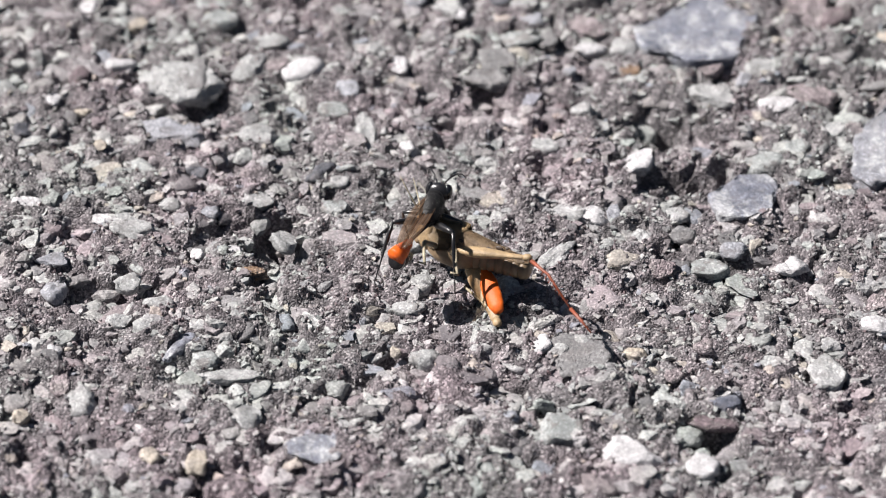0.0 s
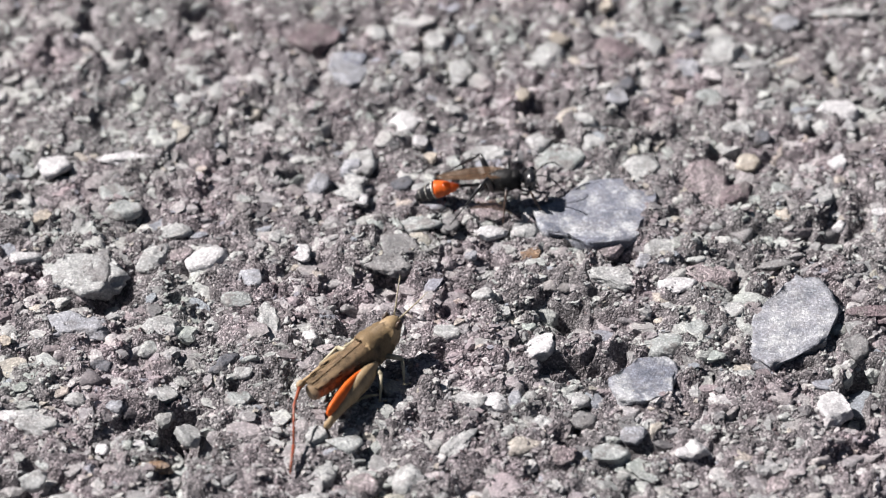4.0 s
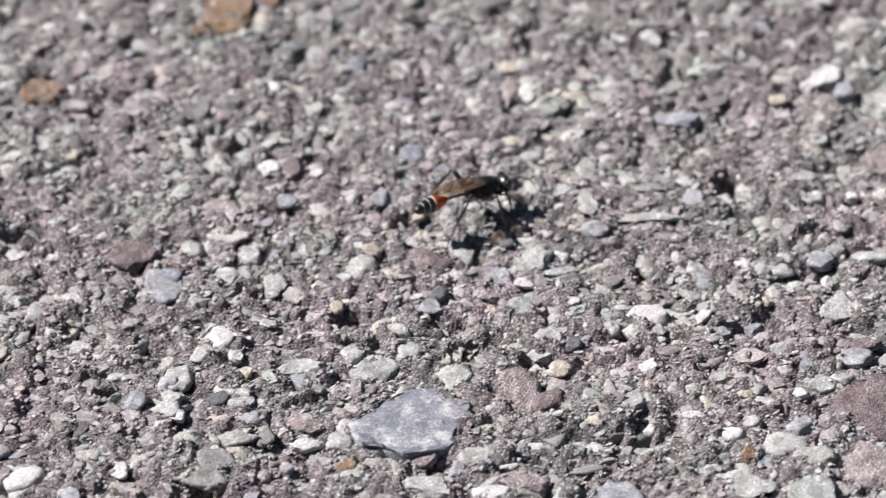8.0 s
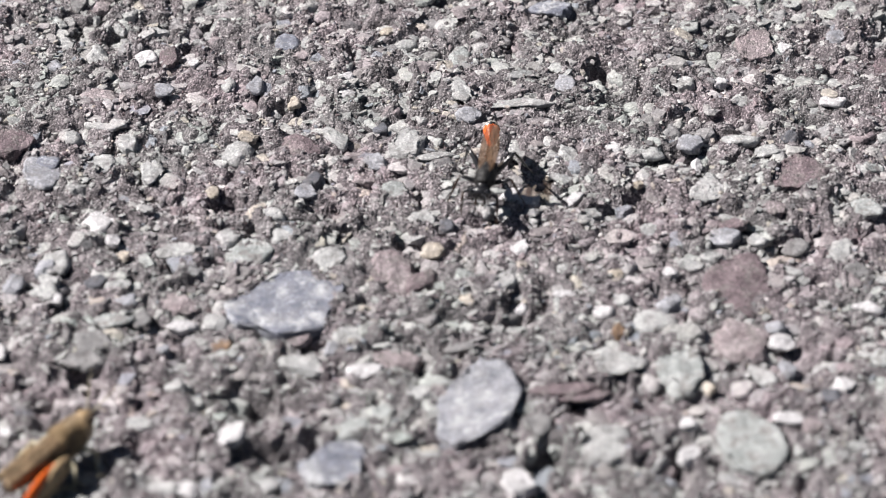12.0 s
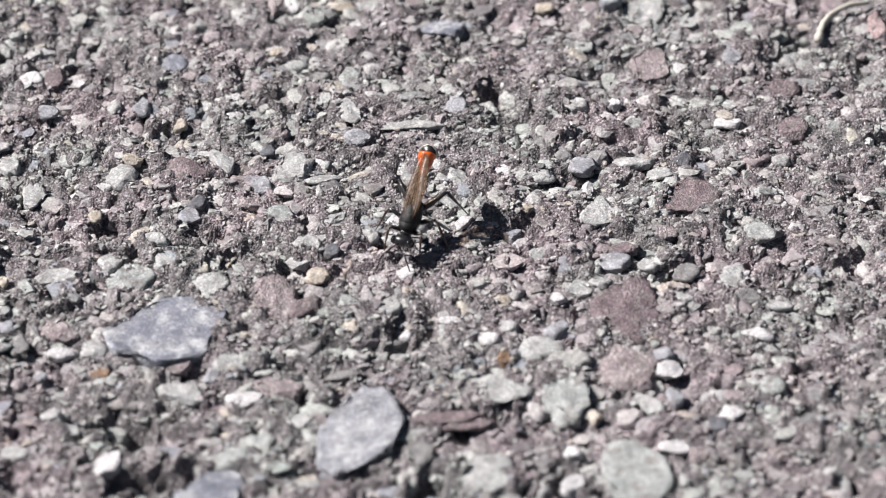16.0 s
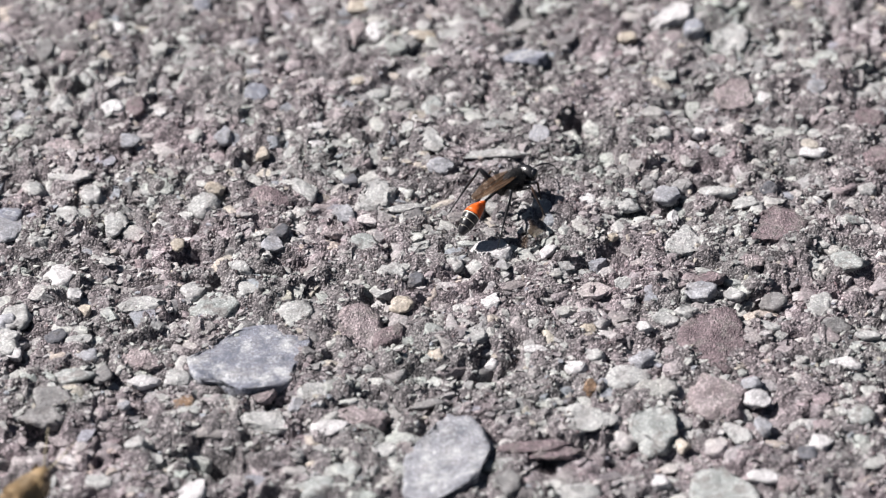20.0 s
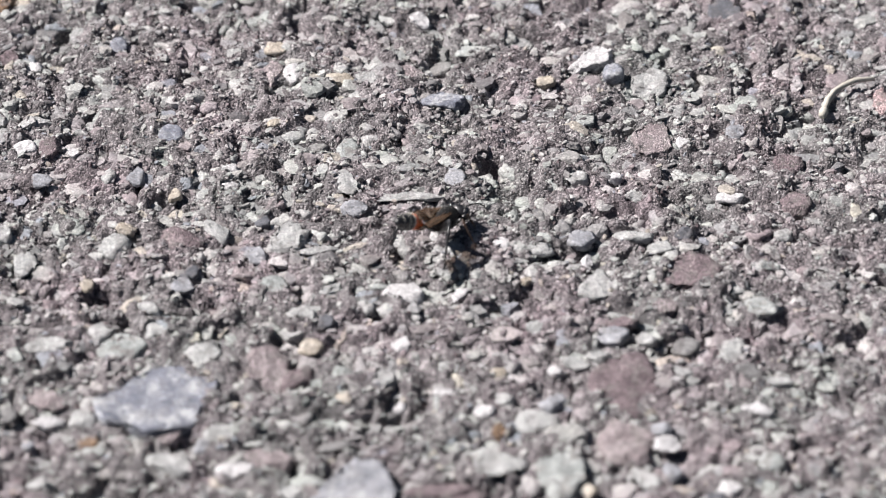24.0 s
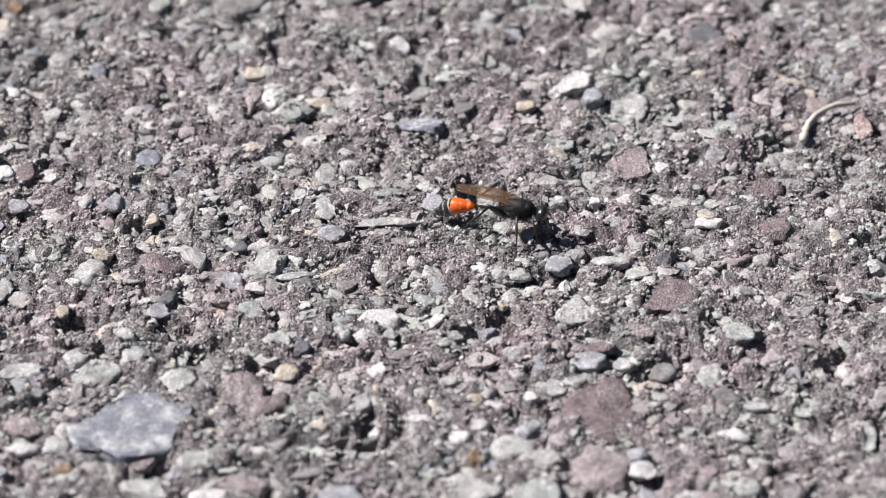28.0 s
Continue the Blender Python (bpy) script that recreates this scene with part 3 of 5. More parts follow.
key_stone("rose", -17.3, 68.7, 4.1, 8.3, 0)
key_stone("green", -3.2, 44.9, 4.0, 5.7, 0)
key_stone("pale", -25.1, 20.3, 3.9, 7.0, 20)
key_stone("bluish", -18.0, 13.8, 3.9, 4.5, 0)
key_stone("pale", -7.3, 14.7, 7.0, 1.8, 10)
key_stone("green", -14.9, 4.9, 5.8, 4.4, 0)
key_stone("dark", -17.2, 22.8, 3.0, 3.0, 0)
key_stone("rose", 7.4, 68.8, 6.2, 6.7, 0)
key_stone("tan", 32.1, 67.0, 3.5, 3.7, 0)
key_stone("white", 56.4, 48.0, 2.8, 3.8, 0)
key_stone("pale", 37.4, 36.9, 4.0, 4.1, 0)
key_stone("white", 43.9, 37.3, 2.8, 3.1, 0)
key_stone("pale", 47.2, 31.3, 4.0, 4.6, 0)
key_stone("dark", 55.6, 20.5, 3.5, 3.6, 0)
key_stone("pale", 51.5, 16.4, 4.9, 3.0, 15)
key_stone("pale", 16.2, 15.5, 3.5, 5.1, 0)
key_stone("white", 24.1, 17.2, 3.9, 3.0, 0)
key_stone("pale", 46.8, 19.7, 6.9, 3.0, 0)
key_stone("pale", 67.8, 10.8, 2.5, 3.6, 0)
key_stone("pale", 72.8, 20.6, 3.5, 4.6, 0)
key_stone("purple", 75.4, 29.7, 6.0, 6.2, 0)
key_stone("purple", 74.7, 41.6, 6.0, 4.7, 0)
key_stone("bluish", 37.9, 18.9, 4.9, 5.4, 0)
key_stone("green", 69.8, 11.6, 3.9, 3.3, 0)
key_stone("pale", -72.4, -15.6, 4.8, 6.5, 0)
key_stone("tan", -61.1, -14.0, 2.1, 2.8, 0)
key_stone("pale", -73.4, -20.9, 3.8, 4.2, 0)
key_stone("pale", -61.5, -21.9, 4.7, 3.9, 20)
key_stone("white", -72.1, -25.4, 2.8, 3.3, 0)
key_stone("bluish", -59.8, -26.2, 4.7, 3.9, 0)
key_stone("pale", -44.4, -32.1, 4.7, 4.1, 0)
key_stone("white", -50.0, -33.1, 5.6, 2.5, 10)
key_stone("grey", -56.9, -31.1, 3.4, 4.9, 0)
key_stone("rust", -43.1, -38.4, 3.7, 3.0, 0)
key_stone("bluish", -52.9, -39.0, 2.0, 3.0, 0)
key_stone("grey", -65.0, -37.3, 7.4, 5.4, 0)
key_stone("pale", -43.3, -8.5, 4.8, 4.9, 20)
key_stone("pale", -33.7, -8.5, 4.8, 5.7, 0)
key_stone("rose", -30.2, -36.5, 4.6, 3.2, 0)
key_stone("pale", -21.9, -35.7, 5.6, 4.6, 0)
key_stone("bluish", -24.6, -38.9, 2.8, 3.5, 0)
key_stone("grey", -2.8, -38.6, 6.5, 2.4, 5)
key_stone("tan", -2.0, -26.0, 3.8, 3.6, 0)
key_stone("pale", -50.4, -48.8, 3.7, 2.9, 10)
key_stone("green", -15.4, -55.8, 4.6, 4.4, 20)
key_stone("pale", 24.3, -25.9, 4.1, 3.0, 0)
key_stone("bluish", 32.7, -26.3, 4.9, 5.0, -30)
key_stone("pale", 40.2, -14.5, 4.2, 3.7, 0)
key_stone("purple", 44.4, -4.4, 5.8, 4.0, 0)
key_stone("grey", 55.1, -11.4, 4.8, 4.3, 0)
key_stone("pale", 53.8, -17.8, 4.7, 3.7, -10)
key_stone("grey", 65.1, -17.8, 5.7, 3.7, 0)
key_stone("pale", 70.2, -20.5, 4.7, 2.2, 0)
key_stone("white", 14.9, -24.4, 4.1, 1.9, 0)
key_stone("white", 7.4, -28.2, 2.2, 2.2, 0)
key_stone("pale", 29.8, -31.9, 7.8, 6.8, 0)
key_stone("rust", 23.7, -34.1, 2.4, 3.5, 0)
key_stone("bluish", 50.3, -33.3, 3.7, 3.3, 0)
key_stone("bluish", 51.6, -44.2, 3.1, 5.6, 0)
key_stone("dark", 58.6, -50.9, 3.7, 3.7, 0)
key_stone("purple", 14.7, -49.4, 11.9, 3.9, 0)
key_stone("grey", 10.1, -58.6, 4.5, 5.9, 0)
key_stone("pale", 21.9, -61.3, 6.3, 5.1, 0)
key_stone("white", 34.6, -58.5, 3.6, 3.4, -30)
key_stone("white", 51.0, -57.0, 5.4, 3.6, 0)
key_stone("rose", 55.0, -58.7, 3.6, 3.6, 0)
key_stone("pale", -141.2, -16.7, 4.7, 5.1, 0)
key_stone("white", -124.2, -20.1, 5.6, 5.0, 0)
key_stone("bluish", -136.2, -25.4, 3.4, 4.7, 0)
key_stone("white", -133.0, -28.7, 3.3, 4.4, 0)
key_stone("green", -111.3, -30.5, 6.5, 4.6, 10)
key_stone("pale", -101.9, -35.7, 5.5, 3.2, 10)
key_stone("pale", -84.9, -36.1, 3.3, 3.5, 0)
key_stone("white", -80.8, -40.1, 3.3, 4.5, 0)
key_stone("bluish", -88.5, -47.1, 4.0, 4.5, 0)
key_stone("purple", -132.3, -47.2, 3.6, 4.8, 0)
key_stone("rose", -104.2, -40.3, 1.8, 2.7, 0)
key_stone("rose", -100.4, -41.7, 3.7, 3.7, 0)
key_stone("tan", -130.2, -56.6, 3.2, 1.6, 0)
key_stone("tan", -126.4, -64.7, 2.3, 2.3, 0)
key_stone("dark", -139.4, -61.8, 3.2, 3.1, 0)
key_stone("pale", -101.7, -60.0, 6.3, 4.3, 0)
key_stone("dark", -110.6, -69.6, 3.0, 2.3, 0)
key_stone("pale", -34.0, -73.9, 3.9, 3.4, 0)
key_stone("rose", -35.8, -86.5, 4.3, 4.3, 0)
key_stone("white", -17.2, -85.3, 2.6, 2.2, 0)
key_stone("bluish", -25.1, -81.9, 4.4, 3.4, 0)
key_stone("grey", -33.0, -78.7, 4.5, 3.2, 0)
key_stone("green", -28.4, -86.0, 6.1, 4.3, 0)
key_stone("pale", -50.7, -107.3, 3.4, 3.4, 0)
key_stone("rose", -28.8, -104.0, 3.4, 3.2, 0)
key_stone("rose", -33.2, -111.1, 2.9, 2.5, 0)
key_stone("pale", -18.5, -107.0, 3.4, 2.7, 0)
key_stone("white", -136.0, -79.8, 5.3, 2.7, 0)
key_stone("pale", -100.0, -76.3, 5.3, 4.2, 0)
key_stone("green", -87.6, -76.8, 4.4, 3.9, 0)
key_stone("bluish", -130.2, -92.9, 5.2, 2.6, 0)
key_stone("pale", -113.6, -77.9, 3.5, 3.2, 0)
key_stone("bluish", -107.2, -79.5, 3.2, 3.2, 0)
key_stone("white", -102.3, -88.4, 2.6, 3.1, 0)
key_stone("pale", -117.8, -97.3, 4.3, 4.0, 0)
key_stone("pale", -118.0, -106.2, 4.3, 2.8, 0)
key_stone("pale", -112.5, -101.4, 5.2, 3.3, 0)
key_stone("green", -103.8, -114.0, 4.2, 4.1, 0)
key_stone("tan", -75.3, -109.6, 1.7, 2.7, 0)
key_stone("white", -126.8, -113.7, 2.5, 3.0, 0)
key_stone("pale", -73.5, -99.4, 4.3, 2.8, 0)
key_stone("pale", -70.9, -110.6, 5.1, 4.1, 0)
key_stone("pale", -74.6, -84.6, 3.5, 4.4, 0)
key_stone("green", -70.2, -86.2, 6.1, 4.3, 0)


def scatter(count, small, large, power, overlap):
    """Places for stones of random size, largest first, that keep clear of one another."""
    size = small * (large / small) ** (rng.random(count) ** power)
    size[::-1].sort()
    spots = []
    for s in size:
        x, y = rng.uniform(X0, X1), rng.uniform(Y0, Y1)
        if s < 4.0 and (lie(x, y) < -2.3 or rng.random() > 0.8 + 0.7 * at(CROWD, x, y)):
            continue
        if room(x, y, s / 2, overlap):
            take(x, y, s / 2)
            spots.append((x, y, s))
    return np.array(spots)


def spread(name, label, spots, unit, face, material, lift, flatness, cuts=9, worn=(0.2, 0.85)):
    n = len(spots)
    shape = broken(unit, rng, n, cuts, 0.42, 0.13 if len(unit) < 100 else 0.08)
    if len(unit) > 10:  # broken or worn flat on top
        lean = rng.normal(size=(2, n, 1)) * 0.14
        shape[..., 2] = np.minimum(shape[..., 2], rng.uniform(*worn, (n, 1)) + lean[0] * shape[..., 0] + lean[1] * shape[..., 1])
    s = spots[:, 2]
    scale = np.stack([s * rng.uniform(0.52, 0.85, n), s * rng.uniform(0.36, 0.6, n), s * rng.uniform(*flatness, n)], 1)
    shape = shape * scale[:, None, :]
    tilt, turn = rng.normal(size=n) * 0.3, rng.uniform(0, 2 * math.pi, n)
    ct, st, c, q = np.cos(tilt)[:, None], np.sin(tilt)[:, None], np.cos(turn)[:, None], np.sin(turn)[:, None]
    x, y, z = shape[..., 0], shape[..., 1], shape[..., 2]
    x, z = x * ct + z * st, z * ct - x * st
    x, y = x * c - y * q, x * q + y * c
    base = np.array([0.4 * lie(a, b) + 0.15 * (lie(a + 0.5 * w, b) + lie(a - 0.5 * w, b) + lie(a, b + 0.5 * w) + lie(a, b - 0.5 * w)) for a, b, w in spots])
    x, y = x + spots[:, 0, None], y + spots[:, 1, None]
    z = z - z.max(axis=1, keepdims=True) + (base + rng.uniform(*lift, n) + 0.06 * s)[:, None]
    co = np.stack([x, y, z], -1).reshape(-1, 3) * MM
    faces = (face[None] + (np.arange(n) * len(unit))[:, None, None]).reshape(-1, 3)
    me = bpy.data.meshes.new(name)
    fill_mesh(me, co, faces, len(unit) > 100)
    me.materials.append(material)
    ob = tagged(new(name, me), label, kind="stuff")
    ob.parent = ground
    return ob


coarse = scatter(72000, 1.0, 5.4, 1.85, 0.56)
large, fine = coarse[:, 2] > 4.4, coarse[:, 2] < 1.4
spread("large_gravel", "larger grey, white and greenish stones set in cement", coarse[large], UNIT3, FACE3, STONE_MIX, (-0.4, 0.2), (0.3, 0.5), 8)
spread("gravel", "mixed grey, white and purple gravel set in cement", coarse[~large & ~fine], UNIT1, FACE1, STONE_MIX, (-0.2, 0.52), (0.3, 0.55), 7)
chips = scatter(70000, 0.5, 1.2, 1.1, 0.55)
spread("stone_chip", "small grey stone chips set in cement", np.concatenate([coarse[fine], chips]), UNIT0, FACE0, STONE_MIX, (0.05, 0.5), (0.4, 0.7), 5)
OCTA = np.array([(1, 0, 0), (-1, 0, 0), (0, 1, 0), (0, -1, 0), (0, 0, 1), (0, 0, -1)], dtype=float)
OCTA_FACE = np.array([(0, 2, 4), (2, 1, 4), (1, 3, 4), (3, 0, 4), (2, 0, 5), (1, 2, 5), (3, 1, 5), (0, 3, 5)])
grit = np.stack([rng.uniform(X0, X1, 98000), rng.uniform(Y0, Y1, 98000), 0.22 + 0.75 * rng.random(98000) ** 2], 1)
bare = np.ones(len(grit), bool)
for sx, sy, sw, sd, sc, ss in SMOOTH:
    gx, gy = grit[:, 0] - sx, grit[:, 1] - sy
    bare &= np.hypot((gx * sc + gy * ss) / sw, (gy * sc - gx * ss) / sd) > 1
spread("grit", "coarse sand grains in the cement", grit[bare], OCTA, OCTA_FACE, GRAIN_MIX, (0.1, 0.5), (0.5, 0.8), 2)
build_ground()


# ---- the animals ----
def part(name, bm, material, parent, label="", smooth=True):
    """One mesh out of a bmesh in millimetres, under a thing or a part."""
    bmesh.ops.recalc_face_normals(bm, faces=bm.faces)
    for v in bm.verts:
        v.co *= MM
    me = bpy.data.meshes.new(name)
    bm.to_mesh(me)
    bm.free()
    for p in me.polygons:
        p.use_smooth = smooth
    me.materials.append(material)
    ob = new(name, me)
    ob.parent = parent
    return tagged(ob, label) if label else ob


def loft(bm, sections, sides=16):
    """A closed skin through ellipses. sections: centre x, y, z, half width, half height, set across x."""
    rings = []
    for x, y, z, w, h in sections:
        rings.append([bm.verts.new((x, y + w * math.cos(a), z + h * math.sin(a))) for a in (2 * math.pi * k / sides for k in range(sides))])
    for a, b in zip(rings, rings[1:]):
        for k in range(sides):
            bm.faces.new((a[k], a[(k + 1) % sides], b[(k + 1) % sides], b[k]))
    bm.faces.new(rings[0])
    bm.faces.new(rings[-1][::-1])
    return bm


def tube(bm, points, radii, sides=8):
    """A closed skin along a bent line of points."""
    pts = [Vector(p) for p in points]
    rings, side = [], None
    for i, p in enumerate(pts):
        way = (pts[min(i + 1, len(pts) - 1)] - pts[max(i - 1, 0)]).normalized()
        side = way.cross(Vector((0.13, 0.21, 0.97)) if abs(way.z) < 0.9 else Vector((1, 0, 0))).normalized()
        up = side.cross(way)
        rings.append([bm.verts.new(p + (side * math.cos(a) + up * math.sin(a)) * radii[i]) for a in (2 * math.pi * k / sides for k in range(sides))])
    for a, b in zip(rings, rings[1:]):
        for k in range(sides):
            bm.faces.new((a[k], a[(k + 1) % sides], b[(k + 1) % sides], b[k]))
    bm.faces.new(rings[0])
    bm.faces.new(rings[-1][::-1])
    return bm


def egg(bm, centre, half, turn=None, rings=10, sides=14):
    m = Matrix.Translation(centre) @ (turn or Matrix.Identity(4)) @ Matrix.Diagonal((*half, 1))
    bmesh.ops.create_uvsphere(bm, u_segments=sides, v_segments=rings, radius=1.0, matrix=m)
    return bm


def bristles(bm, centre, half, count, length, rng_seed, thick=0.022, top_only=False):
    """Short hairs that stand off an egg-shaped body."""
    r = random.Random(rng_seed)
    for _ in range(count):
        n = Vector((r.gauss(0, 1), r.gauss(0, 1), r.gauss(0, 1))).normalized()
        if top_only and n.z < -0.2:
            n.z = -n.z
        root = Vector(centre) + Vector((n.x * half[0], n.y * half[1], n.z * half[2]))
        tip = root + (n + Vector((r.gauss(-0.2, 0.3), r.gauss(0, 0.3), r.gauss(0, 0.3)))).normalized() * length * r.uniform(0.6, 1.2)
        side = n.orthogonal().normalized() * thick
        other = n.cross(side)
        base = [bm.verts.new(root + side), bm.verts.new(root - side * 0.5 + other), bm.verts.new(root - side * 0.5 - other)]
        end = bm.verts.new(tip)
        for k in range(3):
            bm.faces.new((base[k], base[(k + 1) % 3], end))
    return bm


STRAW = plain("dry_straw", (0.46, 0.44, 0.39), 0.7, 0.2, 900, 0.0, 0.6)


def rootlet():
    """A thin dry root that lies bent on the stones."""
    ob = tagged(new("rootlet"), "pale dry bent rootlet lying on the gravel", "root")
    bm = bmesh.new()
    tube(bm, [(81.9, 57.4, 0.7), (82.7, 60.1, 0.9), (84.1, 62.8, 1.0), (86.0, 64.8, 1.0), (88.1, 66.5, 0.9), (91.5, 67.4, 0.6)], [0.6, 0.68, 0.56, 0.5, 0.48, 0.35], 9)
    for v in bm.verts:
        v.co += Vector((noise.noise(v.co * 1.3), noise.noise(v.co * 1.3 + Vector((9, 0, 0))), 0.4 * noise.noise(v.co * 1.1))) * 0.22
    part("stem", bm, STRAW, ob)
    bm = tube(bmesh.new(), [(81.5, 55.6, 0.4), (81.8, 56.8, 0.7), (82.2, 58.2, 0.6)], [0.7, 0.85, 0.5], 8)
    part("knob", bm, STRAW, ob)


rootlet()

BLACK = plain("black_chitin", (0.012, 0.012, 0.014), 0.3, 0.3, 1200, spec=0.6)
BLACK_MATT = plain("black_downy_chitin", (0.008, 0.0075, 0.008), 0.5, 0.4, 1600, 0.0, 1.0, spec=0.3)
EYE = plain("black_compound_eye", (0.01, 0.01, 0.012), 0.12, 0.1, 4000, bump=0.05, spec=0.8)
ORANGE = plain("orange_red_chitin", (0.62, 0.105, 0.012), 0.36, 0.25, 700, bump=0.15, spec=0.45)
BAND = plain("whitish_band", (0.62, 0.6, 0.53), 0.5, 0.1, 900)
SILVER = plain("silvery_face_down", (0.5, 0.49, 0.46), 0.5, 0.2, 900)
DOWN = plain("grey_down", (0.26, 0.25, 0.235), 0.6, 0.2, 900)
LEG_BROWN = plain("dark_brown_leg", (0.05, 0.03, 0.022), 0.4, 0.3, 1500)


def wing_material(name, color, clear):
    mat, nodes, links, bsdf = shader(name)
    where = nodes.new("ShaderNodeTexCoord").outputs["Object"]
    n = noise_node(nodes, links, where, 700, 3)
    c = ramp_node(nodes, links, n.outputs["Fac"], [(0.3, tuple(k * 0.7 for k in color)), (0.7, tuple(min(1, k * 1.3) for k in color))])
    links.new(c.outputs["Color"], bsdf.inputs["Base Color"])
    bsdf.inputs["Roughness"].default_value = 0.28
    see = nodes.new("ShaderNodeBsdfTransparent")
    see.inputs["Color"].default_value = (0.85, 0.78, 0.7, 1)
    mix = nodes.new("ShaderNodeMixShader")
    mix.inputs[0].default_value = 1 - clear
    links.new(see.outputs[0], mix.inputs[1])
    links.new(bsdf.outputs[0], mix.inputs[2])
    links.new(mix.outputs[0], nodes["Material Output"].inputs["Surface"])
    bump_node(nodes, links, n.outputs["Fac"], 0.4, 0.0002, bsdf)
    return mat


SMOKY = wing_material("smoky_wing", (0.19, 0.135, 0.1), 0.76)
VEIN = plain("wing_vein", (0.11, 0.05, 0.02), 0.45)

LEGS = {  # hip, femur length, lower length, stance ahead and outward
    "front": ((2.1, 0.75, -1.1), 2.9, 4.6, 3.0, 2.6),
    "middle": ((0.2, 0.95, -1.3), 3.8, 6.2, 0.0, 6.0),
    "hind": ((-2.2, 0.85, -1.1), 5.4, 10.2, -8.2, 5.6),
}

HINGE = (-6.5, -0.2)  # where the abdomen bends, along and above its stalk


def make_wing(name, root, length, width, parent):
    """A thin smoky wing that lies back along the body; its root is its origin."""
    bm = bmesh.new()
    n, m = 12, 5
    layers = []
    for lift in (0.02, -0.02):
        grid = []
        for i in range(n + 1):
            u = i / n
            half = width * (0.1 + 0.9 * math.sin(math.pi * min(1, u ** 0.75) * 0.86)) * (1.0 if u < 0.98 else 0.8)
            grid.append([bm.verts.new((-length * u * (1 - 0.03 * abs(j / m - 0.4)), (j / m - 0.42) * half, 0.18 * math.sin(u * 9 + j) * 0.35 + 0.25 * math.sin(math.pi * j / m) + lift)) for j in range(m + 1)])
        layers.append(grid)
    for grid in layers:
        for i in range(n):
            for j in range(m):
                bm.faces.new((grid[i][j], grid[i + 1][j], grid[i + 1][j + 1], grid[i][j + 1]))
    a, b = layers
    for i in range(n):
        for j in (0, m):
            bm.faces.new((a[i][j], a[i + 1][j], b[i + 1][j], b[i][j]))
    for j in range(m):
        for i in (0, n):
            bm.faces.new((a[i][j], a[i][j + 1], b[i][j + 1], b[i][j]))
    wing = part(name, bm, SMOKY, parent, "smoky brown translucent wing")
    for edge, reach in ((-0.42, 0.93), (-0.15, 0.85), (0.12, 0.8), (0.4, 0.7)):
        line = []
        for i in range(9):
            u = reach * i / 8
            half = width * (0.1 + 0.9 * math.sin(math.pi * u ** 0.75 * 0.86))
            line.append((-length * u, edge * half, 0.25 * math.sin(math.pi * (edge + 0.42)) + 0.06))
        part("vein", tube(bmesh.new(), line, [0.045 - 0.003 * i for i in range(9)], 5), VEIN, wing)
    return wing


